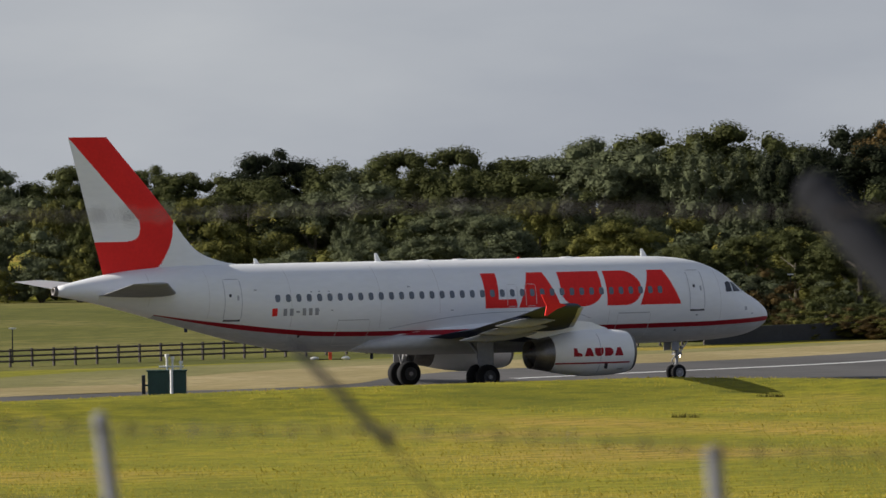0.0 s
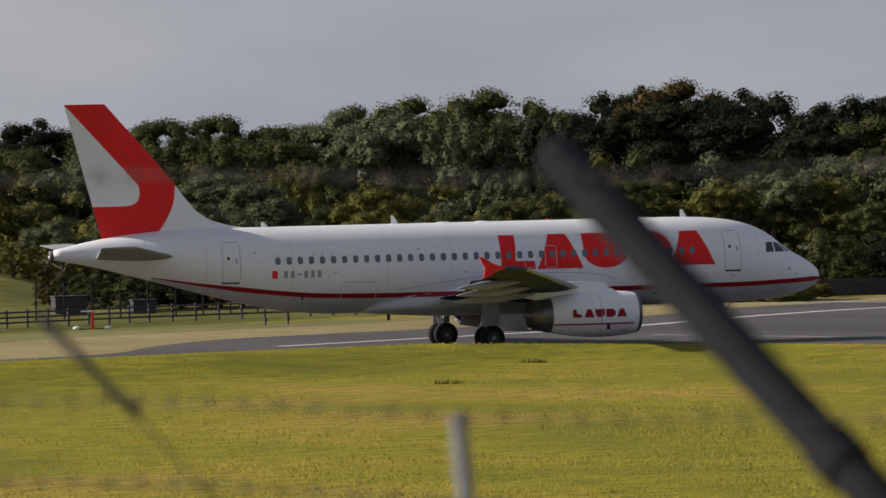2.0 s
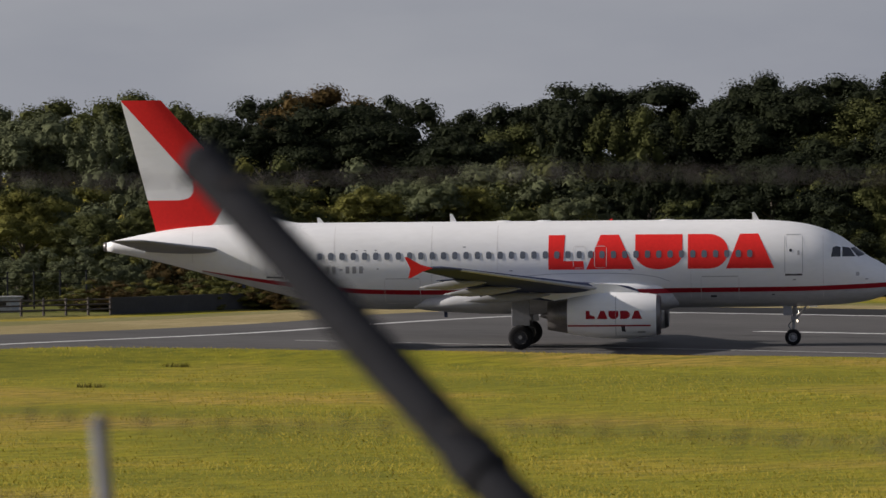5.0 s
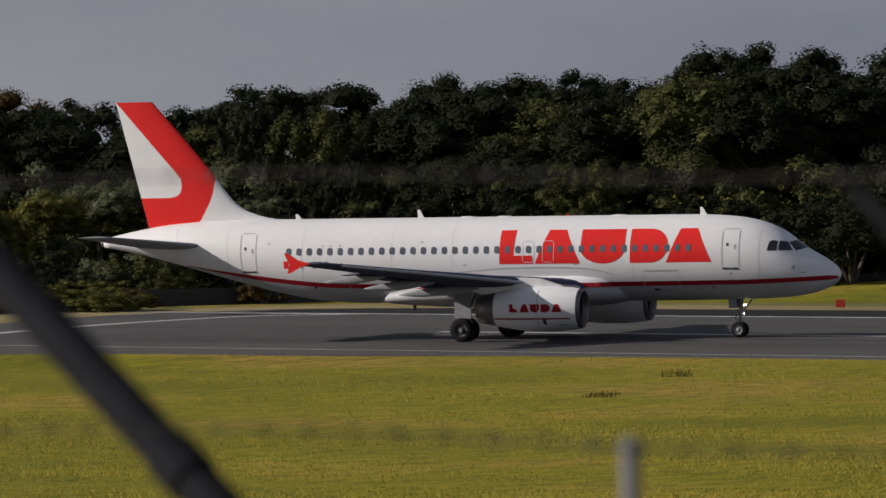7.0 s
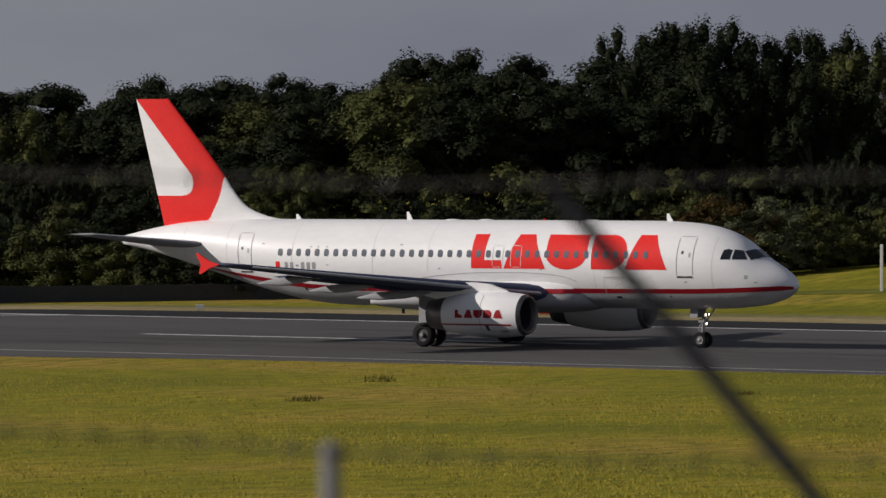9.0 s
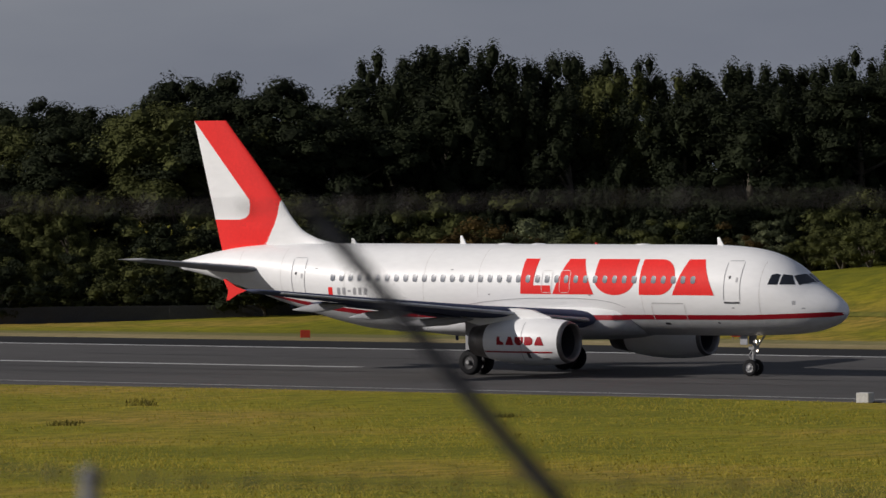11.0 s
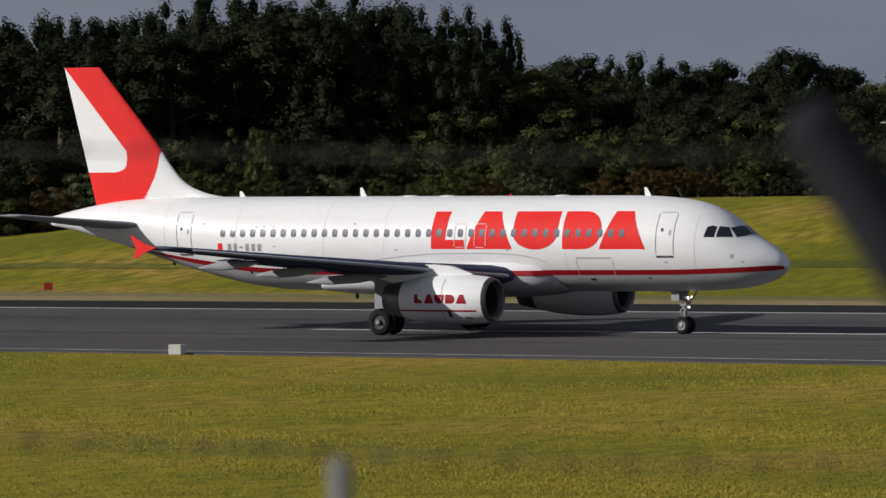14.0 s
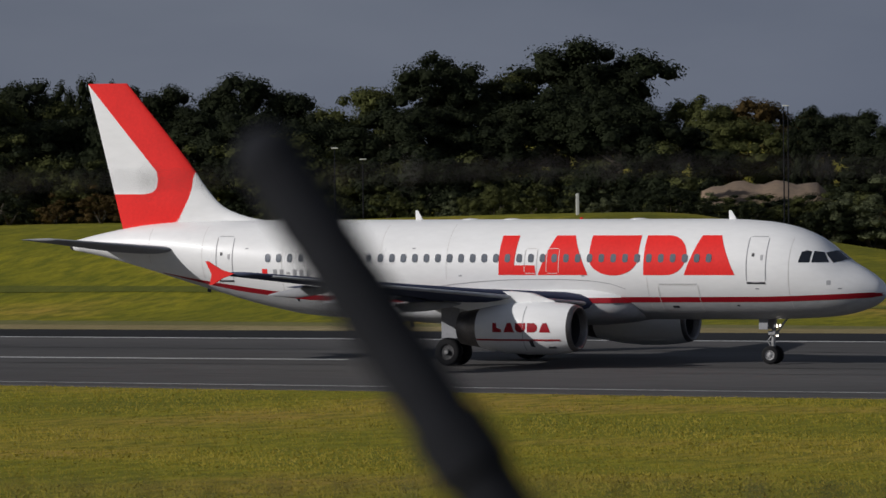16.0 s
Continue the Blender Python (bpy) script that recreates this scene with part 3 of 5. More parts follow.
        v, f = lathe([(REF - 12.44, 0.74), (REF - 12.45, 0.01)], 24)
        link_mesh("fan_backing", [(a, cy + b, cz + c) for a, b, c in v], f, INTAKE, eng)
        # paint on the cowl's outer side
        rad = curve_through([c[0] for c in cowl], [c[1] for c in cowl])

        def on_cowl(name, poly, mat, label=""):
            bm = bmesh.new()
            bm.faces.new([bm.verts.new((a, 0, b)) for a, b in poly])
            for ax in (0, 2):
                vals = [p[ax // 2] for p in poly]
                k = min(vals) + 0.08
                while k < max(vals):
                    co, no = [0, 0, 0], [0, 0, 0]
                    co[ax], no[ax] = k, 1
                    bmesh.ops.bisect_plane(bm, geom=bm.verts[:] + bm.edges[:] + bm.faces[:], plane_co=co, plane_no=no)
                    k += 0.08
            bmesh.ops.triangulate(bm, faces=bm.faces[:])
            for q in bm.verts:
                r = rad(q.co.x) + 0.006
                q.co = (REF - 0.8 - q.co.x, cy + side * math.sqrt(max(0.0, r * r - q.co.z ** 2)), cz + q.co.z)
            return part(name, bm, mat, eng, label, True)
        on_cowl("stripe", [(10.75, -0.49), (14.6, -0.49), (14.6, -0.42), (10.75, -0.42)], DEEP_RED, "thin deep red line")
        for k, (a, b, c, d) in enumerate(((0.42, 0.3, 0.5, 0.0), (0.3, 0.1, 0.56, 0), (0.5, 0.42, 0.5, 0), (0.5, 0.5, 0.5, 0), (0.3, 0.1, 0.56, 0))):
            x = 13.75 - k * 0.53
            if k in (1, 4):
                poly = [(x - 0.15, 0.24), (x - 0.33, 0.24), (x - 0.49, -0.14), (x, -0.14)]
            elif k == 0:
                poly = [(x, 0.24), (x - 0.17, 0.24), (x - 0.2, 0.05), (x - 0.42, -0.03), (x - 0.42, -0.14), (x, -0.14)]
            elif k == 2:
                poly = [(x, 0.24), (x - 0.46, 0.24), (x - 0.46, 0.0), (x - 0.36, -0.12), (x - 0.23, -0.15), (x - 0.1, -0.12), (x, 0.0)]
            else:
                poly = [(x, 0.24), (x - 0.3, 0.24), (x - 0.44, 0.15), (x - 0.46, 0.05), (x - 0.44, -0.06), (x - 0.3, -0.14), (x, -0.14)]
            on_cowl("red_block", poly, DEEP_RED, "plain deep red painted block")
        on_cowl("cowl_joint", [(12.35, -0.9), (12.38, -0.9), (12.38, 0.9), (12.35, 0.9)], LINE)
        on_cowl("vent", [(11.9, -0.75), (12.08, -0.72), (12.12, -0.45), (11.95, -0.45)], DARK)
        on_cowl("latch", [(11.0, -0.8), (11.35, -0.8), (11.35, -0.72), (11.0, -0.72)], METAL)
        # pylon
        rings = []
        for s, lo, hi, hw in ((12.2, cz + 0.98, cz + 1.1, 0.03), (13.2, cz + 1.0, cz + 1.42, 0.16), (14.2, cz + 0.8, cz + 1.5, 0.2), (15.6, cz + 0.6, cz + 1.42, 0.18), (17.2, cz + 0.95, cz + 1.3, 0.04)):
            rings.append([(REF - s, cy - hw, lo), (REF - s, cy + hw, lo), (REF - s, cy + hw, hi), (REF - s, cy - hw, hi)])
        v, f = loft(rings)
        link_mesh("pylon", v, f, WHITE, eng, "white engine pylon", smooth=False)
    wheels = []

    def wheel_mesh(r, w):
        tyre = [(-w / 2, r * 0.55), (-w / 2, r * 0.8), (-w * 0.42, r * 0.94), (-w * 0.25, r * 0.995), (0, r), (w * 0.25, r * 0.995), (w * 0.42, r * 0.94), (w / 2, r * 0.8), (w / 2, r * 0.55)]
        v, f = lathe(tyre, 28, "y")
        idx = [0] * len(f)
        for sg in (-1, 1):
            hub = [(sg * w / 2, r * 0.55), (sg * w * 0.36, r * 0.5), (sg * w * 0.3, r * 0.24), (sg * w * 0.46, r * 0.2), (sg * w * 0.48, 0.005)]
            v2, f2 = lathe(hub, 28, "y")
            o = len(v)
            v, f = v + v2, f + [tuple(i + o for i in q) for q in f2]
            idx += [1] * len(f2)
            for k in range(9):                       # bolt heads round the rim
                a = 2 * math.pi * k / 9
                o = len(v)
                c0, s0 = math.cos(a) * r * 0.38, math.sin(a) * r * 0.38
                q = 0.035 * r / 0.5
                y0 = sg * w * 0.36
                v += [(c0 - q, y0, s0 - q), (c0 + q, y0, s0 - q), (c0 + q, y0, s0 + q), (c0 - q, y0, s0 + q)]
                f += [(o, o + 1, o + 2, o + 3)]
                idx += [2]
        return v, f, idx

    def wheel(x, y, r, w, parent, rim):
        v, f, idx = wheel_mesh(r, w)
        ob = link_mesh("wheel", v, f, [TYRE, rim, DARK], parent, "black tyre on a grey rim", index=idx)
        ob.location = (x, y, r)
        wheels.append((ob, r))
    # main gear
    for side in (-1, 1):
        bm = bmesh.new()
        y = side * 3.8
        tube(bm, (0, y, 0.58), (0.1, y, 2.6), 0.13, 0.16)
        tube(bm, (0, y - 0.75, 0.58), (0, y + 0.75, 0.58), 0.09)
        tube(bm, (0.02, y, 1.3), (0.1, side * 2.2, 2.3), 0.07)
        tube(bm, (-0.28, y, 1.55), (-0.06, y, 0.75), 0.045)
        tube(bm, (-0.28, y, 1.55), (0.0, y, 2.1), 0.045)
        gear = part("main_gear", bm, STRUT, plane, "grey main landing gear leg")
        bm = bmesh.new()
        box(bm, -0.42, 0.42, y + side * 0.24, y + side * 0.29, 1.12, 2.55, 0.02)
        # the shade under the wing is put into this door's grey
        part("gear_door", bm, FAIRING, gear, "gear leg door painted in shaded grey")
        for dy in (-0.46, 0.46):
            wheel(0, y + dy, 0.58, 0.42, gear, RIM)
    # nose gear
    nx0 = REF - 5.07
    bm = bmesh.new()
    tube(bm, (nx0, 0, 0.38), (nx0 + 0.12, 0, 2.1), 0.075, 0.1)
    tube(bm, (nx0, -0.3, 0.38), (nx0, 0.3, 0.38), 0.06)
    tube(bm, (nx0 + 0.05, 0, 1.1), (nx0 + 0.75, 0, 2.0), 0.045)
    tube(bm, (nx0 - 0.22, 0, 0.95), (nx0, 0, 0.55), 0.03)
    tube(bm, (nx0 - 0.22, 0, 0.95), (nx0 + 0.03, 0, 1.25), 0.03)
    box(bm, nx0 - 0.1, nx0 + 0.2, -0.22, 0.22, 1.2, 1.36)
    ngear = part("nose_gear", bm, STRUT, plane, "grey nose landing gear leg")
    for sg in (-1, 1):
        bm = bmesh.new()
        box(bm, nx0 - 0.45, nx0 - 0.05, sg * 0.36 - 0.02, sg * 0.36 + 0.02, 1.42, 1.98, 0.015)
        part("gear_door", bm, FAIRING, ngear, "grey nose gear door")
        bm = bmesh.new()
        tube(bm, (nx0 + 0.16, sg * 0.16, 1.56), (nx0 + 0.26, sg * 0.16, 1.56), 0.09)
        part("lamp_housing", bm, STRUT, ngear)
        bm = bmesh.new()
        tube(bm, (nx0 + 0.262, sg * 0.16, 1.56), (nx0 + 0.275, sg * 0.16, 1.56), 0.06)
        part("taxi_lamp", bm, LAMP_ON, ngear, "lit taxi lamp")
        wheel(nx0, sg * 0.25, 0.38, 0.2, ngear, NOSE_RIM)
    bm = bmesh.new()
    tube(bm, (nx0 + 0.2, 0, 1.15), (nx0 + 0.24, 0, 1.15), 0.04)
    part("taxi_lamp", bm, LAMP_ON, ngear, "lit taxi lamp")
    return plane, wheels


airliner, airliner_wheels = build_airliner()


# ---- the ground: one sheet, with the bank beyond the runway and the viewing mound under the camera ----
bank_height = curve_through([-600, -300, -268, -247, -228, -203, -175, -152, -146, -135, -110, 200],
                            [0.0, 0.05, 0.3, 0.9, 2.3, 4.0, 4.4, 4.8, 3.5, 2.1, 1.5, 1.5])


def step(t):
    t = min(1, max(0, t))
    return t * t * (3 - 2 * t)


def near_edge(y):
    """x of the taxiway's near edge at y."""
    return -221 + 22 * step((y - 194) / 24)


def terrain(x, y):
    d = math.hypot(x, y)
    z = 8.3 * (1 - step((d - 18) / 95))
    if y > 270:
        z += bank_height(x) * step((y - 288) / 46) * (1 - 0.6 * step((y - 342) / 30))
    if x < -255:                                   # low rise behind the post and rail fence
        z += 1.6 * step((-x - 285) / 60) * (1 - step((y - 285) / 60)) * step((-50.7 - math.degrees(math.atan2(x, y))) / 0.9)
    if 120 < y < 224 and -245 < x < -150:          # swell of the verge along the taxiway
        k = x - near_edge(y) - 8
        z += float(np.interp(y, [120, 180, 195, 206, 219], [0.95, 0.93, 0.8, 0.48, 0])) * math.exp(-(k / 5.5) ** 2)
    z += 0.05 * noise.noise((x * 0.08, y * 0.08, 0)) * (1 if y < 219 or y > 281 else 0)
    return z


def build_ground():
    bear = [-180 + 5 * i for i in range(23)] + [-65 + 0.3 * i for i in range(167)] + [-15 + 5 * i for i in range(39)]
    rad = [0.5, 4, 10, 16, 20, 30, 45, 60, 80, 100, 120] + [130 + 2.2 * i for i in range(160)] + [490, 530, 600, 700, 900, 1300, 2000, 3000, 4500]
    verts, faces, n = [], [], len(bear)
    for r in rad:
        for b in bear:
            x, y = r * math.sin(radians(b)), r * math.cos(radians(b))
            verts.append((x, y, terrain(x, y)))
    for i in range(len(rad) - 1):
        for j in range(n):
            k = (j + 1) % n
            faces.append((i * n + j, i * n + k, (i + 1) * n + k, (i + 1) * n + j))
    faces.append(tuple(range(n - 1, -1, -1)))
    g = link_mesh("ground", verts, faces, GRASS)
    return tagged(g, "mown yellow-green airfield grass", "grass", kind="structure")


def grass_material(name, dark, mid, dry, bump=0.05):
    m = bpy.data.materials.new(name)
    m.use_nodes = True
    nt = m.node_tree
    b = nt.nodes["Principled BSDF"]
    b.inputs["Roughness"].default_value = 0.9
    b.inputs["Specular IOR Level"].default_value = 0.15
    tc = nt.nodes.new("ShaderNodeTexCoord")
    outs = []
    for sc, det, st in ((0.06, 6, (0.8, 1.0, 1)), (0.9, 4, (1.6, 0.6, 1)), (5.0, 3, (1.2, 0.5, 1))):
        mp = nt.nodes.new("ShaderNodeMapping")
        mp.inputs["Scale"].default_value = st
        mp.inputs["Rotation"].default_value = (0, 0, -0.62)
        nz = nt.nodes.new("ShaderNodeTexNoise")
        nz.inputs["Scale"].default_value, nz.inputs["Detail"].default_value = sc, det
        nt.links.new(tc.outputs["Object"], mp.inputs[0])
        nt.links.new(mp.outputs[0], nz.inputs["Vector"])
        outs.append(nz.outputs[0])
    r1 = nt.nodes.new("ShaderNodeValToRGB")
    r1.color_ramp.elements[0].position, r1.color_ramp.elements[1].position = 0.38, 0.66
    r1.color_ramp.elements[0].color, r1.color_ramp.elements[1].color = (*[0.45 * a + 0.55 * b for a, b in zip(mid, dark)], 1), (*dry, 1)
    r1.color_ramp.elements.new(0.5).color = (*mid, 1)
    nt.links.new(outs[0], r1.inputs[0])
    r2 = nt.nodes.new("ShaderNodeMapRange")
    r2.inputs["From Min"].default_value, r2.inputs["From Max"].default_value = 0.35, 0.62
    r2.inputs["To Min"].default_value = 0.2
    nt.links.new(outs[1], r2.inputs[0])
    mx = nt.nodes.new("ShaderNodeMix")
    mx.data_type = "RGBA"
    mx.inputs[6].default_value = (*dark, 1)
    nt.links.new(r2.outputs[0], mx.inputs[0])
    nt.links.new(r1.outputs[0], mx.inputs[7])
    mul = nt.nodes.new("ShaderNodeMix")
    mul.data_type, mul.blend_type = "RGBA", "MULTIPLY"
    mul.inputs[0].default_value = 0.6
    r3 = nt.nodes.new("ShaderNodeMapRange")
    r3.inputs["From Min"].default_value, r3.inputs["From Max"].default_value = 0.3, 0.7
    r3.inputs["To Min"].default_value, r3.inputs["To Max"].default_value = 0.7, 1.15
    nt.links.new(outs[2], r3.inputs[0])
    nt.links.new(mx.outputs[2], mul.inputs[6])
    nt.links.new(r3.outputs[0], mul.inputs[7])
    nt.links.new(mul.outputs[2], b.inputs["Base Color"])
    bp = nt.nodes.new("ShaderNodeBump")
    bp.inputs["Strength"].default_value, bp.inputs["Distance"].default_value = 0.45, bump
    nt.links.new(outs[2], bp.inputs["Height"])
    nt.links.new(bp.outputs[0], b.inputs["Normal"])
    return m


GRASS = grass_material("airfield_grass", (0.112, 0.122, 0.007), (0.268, 0.241, 0.012), (0.41, 0.272, 0.05))
ground = build_ground()


def build_tufts():
    """Short rough grass over the near verge, as small blades."""
    g = np.random.default_rng(8)
    n = 400000
    bb = np.radians(g.uniform(-55, -21, n))
    dd = 1 / g.uniform(1 / 325.0, 1 / 162.0, n)
    x, y = dd * np.sin(bb), dd * np.cos(bb)
    edge = -220 + 22 * np.clip((y - 194) / 24, 0, 1)
    right = np.interp(x, [-155, -125, -95, -60], [220.2, 218.2, 214.8, 213.3])
    keep = (y < right) & ((x > edge + 0.5) | (y < 120))
    # clumps: fewer blades where the sward is thin
    x, y = x[keep], y[keep]
    z = np.array([terrain(a, b) for a, b in zip(x.tolist(), y.tolist())])
    n = len(x)
    h = g.uniform(0.025, 0.07, n) * (1 + 0.4 * np.sin(x * 0.21 + np.sin(y * 0.3) * 2))
    w = g.uniform(0.012, 0.035, n)
    a = g.normal(0.0, 0.36, n)
    lean = g.normal(0, 0.05, (n, 2))
    v = np.empty((n, 3, 3))
    v[:, 0] = np.stack([x - np.cos(a) * w, y - np.sin(a) * w, z - 0.01], 1)
    v[:, 1] = np.stack([x + np.cos(a) * w, y + np.sin(a) * w, z - 0.01], 1)
    v[:, 2] = np.stack([x + lean[:, 0], y + lean[:, 1], z + h], 1)
    me = bpy.data.meshes.new("rough_grass")
    me.from_pydata(v.reshape(-1, 3).tolist(), [], np.arange(3 * n).reshape(n, 3).tolist())
    me.materials.append(BLADE)
    me.update()
    return tagged(new("rough_grass", me), "short rough yellow-green grass blades", "grass", kind="stuff")


BLADE = material("grass_blade", (0.265, 0.24, 0.016), 0.8, vary=0.35, scale=0.12, fine=1.2, island=0.8, tint=(0.42, 0.33, 0.06), spec=0.1, soft_light=0.2)
build_tufts()


def slab(name, outline, z, mat, label, thick=0.06):
    bm = bmesh.new()
    top = [bm.verts.new((x, y, z)) for x, y in outline]
    low = [bm.verts.new((x, y, z - thick)) for x, y in outline]
    bm.faces.new(top)
    for i in range(len(top)):
        j = (i + 1) % len(top)
        bm.faces.new((top[i], low[i], low[j], top[j]))
    return tagged(part(name, bm, mat, None), label, "", kind="structure")


def bend(points, n=6):
    """Smooth line through points."""
    res = []
    for i in range(len(points) - 1):
        p0, p1, p2, p3 = (Vector((*points[min(max(k, 0), len(points) - 1)], 0)) for k in (i - 1, i, i + 1, i + 2))
        for q in range(n):
            t = q / n
            v = 0.5 * (2 * p1 + (p2 - p0) * t + (2 * p0 - 5 * p1 + 4 * p2 - p3) * t * t + (3 * p1 - p0 - 3 * p2 + p3) * t ** 3)
            res.append((v.x, v.y))
    return res + [points[-1]]


NEAR, FAR, MID = 220.4, 268.3, 244.4
west = bend([(-246, 60), (-241, 140), (-238.6, 180), (-236.8, 189), (-237.6, 196), (-243.5, 203.5), (-247.6, 211), (-249, 219), (-249, 232), (-252, 245), (-257.5, 257), (-258.5, 267), (-255, 275), (-246, 278.3), (-232, 279)])
east = bend([(-176, NEAR), (-192, 218.6), (-203, 213), (-212, 204), (-218, 190), (-221, 160), (-224, 60)])
road = slab("runway", [(900, 213), (-60, 213.5), (-95, 215), (-125, 218.4), (-155, NEAR)] + east + west + [(900, 279)], 0.05, TARMAC, "dark grey asphalt runway with a curved taxiway joining it")
tagged(road, category="runway")
shoulder = slab("runway_shoulder", [(900, FAR + 1.2), (900, 279)] + west[::-1][:14] + [(-252, 264), (-246, FAR + 1.2)], 0.058, SHOULDER, "darker asphalt strip along the far runway edge")
tagged(shoulder, category="runway")


DRY = grass_material("dry_verge_grass", (0.14, 0.135, 0.045), (0.215, 0.195, 0.07), (0.29, 0.245, 0.11))


def verge(line, w, lift=0.03, mat=None):
    """A strip of dry grass along the outside of the pavement."""
    bm = bmesh.new()
    prev = None
    for i, (x, y) in enumerate(line):
        a, b = line[max(0, i - 1)], line[min(len(line) - 1, i + 1)]
        d = Vector((b[0] - a[0], b[1] - a[1])).normalized()
        row = []
        for k in range(5):
            q = w[i] * k / 4
            px, py = x - d.y * q, y + d.x * q
            row.append(bm.verts.new((px, py, terrain(px, py) + (lift if k < 4 else -0.02))))
        if prev:
            for k in range(4):
                bm.faces.new((prev[k], prev[k + 1], row[k + 1], row[k]))
        prev = row
    return tagged(part("verge", bm, mat or DRY, None, smooth=True), "pale dry grass verge beyond the pavement", "grass", kind="structure")


far_line = west + [(-230 + 8 * i, 279) for i in range(1, 30)]
verge(far_line, [24 if p[1] < 235 else max(13, 24 - (p[1] - 235) * 0.5) for p in far_line])
STRAW = grass_material("straw_verge_grass", (0.23, 0.18, 0.075), (0.32, 0.26, 0.122), (0.41, 0.333, 0.175))
verge(far_line, [14 if p[1] < 240 else max(9.0, 14 - (p[1] - 240) * 0.3) for p in far_line], 0.05, STRAW)


UNMOWN = grass_material("unmown_dark_grass", (0.09, 0.10, 0.013), (0.14, 0.145, 0.017), (0.21, 0.19, 0.03))
for y0, w0 in ((303.0, 2.6),):
    line = [(-222 + 7 * i, y0 + 0.3 * math.sin(i)) for i in range(24)]
    tagged(verge(line, [w0 + 0.4 * math.sin(i * 1.3) for i in range(24)]), "narrow strip of darker unmown grass on the bank").data.materials[0] = UNMOWN


def hillside():
    """Rough pasture on the rise behind the timber fence, draped on the ground."""
    xs, ys = [-270.5 - 2.5 * i for i in range(36)], [120 + 4 * k for k in range(45)]
    verts = [(x, y, terrain(x, y) + (0.05 if 0 < i < 35 else -0.05)) for i, x in enumerate(xs) for y in ys]
    n = len(ys)
    faces = [(i * n + k, i * n + k + 1, (i + 1) * n + k + 1, (i + 1) * n + k) for i in range(len(xs) - 1) for k in range(n - 1)]
    return tagged(link_mesh("hillside", verts, faces, PASTURE), "rough green pasture on a low rise", "grass", kind="structure")


PASTURE = grass_material("rough_pasture", (0.075, 0.082, 0.014), (0.145, 0.142, 0.026), (0.22, 0.19, 0.055), 0.08)
hillside()


def stripe_on_ground(name, line, w, label):
    bm = bmesh.new()
    prev = None
    for i, (x, y) in enumerate(line):
        a, b = line[max(0, i - 1)], line[min(len(line) - 1, i + 1)]
        d = Vector((b[0] - a[0], b[1] - a[1])).normalized()
        nrm = Vector((-d.y, d.x)) * w / 2
        pair = (bm.verts.new((x + nrm.x, y + nrm.y, 0.066)), bm.verts.new((x - nrm.x, y - nrm.y, 0.066)))
        if prev:
            bm.faces.new((prev[0], prev[1], pair[1], pair[0]))
        prev = pair
    return tagged(part(name, bm, WORN_LINE if "worn" in label else PAINT_LINE, road), label)


stripe_on_ground("edge_line", bend([(-236, 205), (-237, 214), (-238.8, 230), (-245, 247), (-247.6, 258), (-247.4, 264), (-243, 267.6), (-232, FAR), (900, FAR)]), 0.8, "white painted edge line")
stripe_on_ground("edge_line", [(-228, 222.6), (-190, 222.4), (-155, 222.0), (-125, 220.6), (-95, 218.4), (-60, 217.0), (900, 216.5)], 0.5, "worn white edge line")
for x0 in (-217, -152, -87, -22, 43):
    stripe_on_ground("centre_dash", [(x0, MID), (x0 + 29, MID)], 0.9, "white centre line dash")


SEAM = material("tar_seam", (0.014, 0.014, 0.014), 0.7, vary=0.4, fine=3)
seams = random.Random(5)
for y0, w0 in ((233.4, 0.16), (239.3, 0.25), (256.0, 0.25)):
    line = [(-215 + 6 * i, y0 + seams.uniform(-0.1, 0.1)) for i in range(60)]
    bm = bmesh.new()
    prev = None
    for x, y in line:
        w = w0 * seams.uniform(0.5, 1.3) / 2
        pair = (bm.verts.new((x, y - w, 0.06)), bm.verts.new((x, y + w, 0.06)))
        if prev:
            bm.faces.new((prev[0], pair[0], pair[1], prev[1]))
        prev = pair
    part("tar_seam", bm, SEAM, road, "dark tar seam")

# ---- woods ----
# the first, darkest leaf has the wood's shade put into its colour
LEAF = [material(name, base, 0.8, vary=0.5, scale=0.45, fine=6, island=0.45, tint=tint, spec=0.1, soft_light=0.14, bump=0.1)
        for name, base, tint in (("leaf_shaded_green", (0.011, 0.015, 0.008), (0.032, 0.041, 0.017)),
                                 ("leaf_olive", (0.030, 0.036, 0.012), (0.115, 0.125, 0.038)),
                                 ("leaf_grey_green", (0.046, 0.055, 0.030), (0.18, 0.20, 0.10)),
                                 ("leaf_yellow_green", (0.056, 0.060, 0.014), (0.22, 0.21, 0.05)),
                                 ("leaf_russet", (0.042, 0.031, 0.011), (0.125, 0.08, 0.024)))]
BARK = material("bark", (0.09, 0.075, 0.055), 0.9, vary=0.4, scale=2, fine=14, bump=0.02)
rng = np.random.default_rng(4)


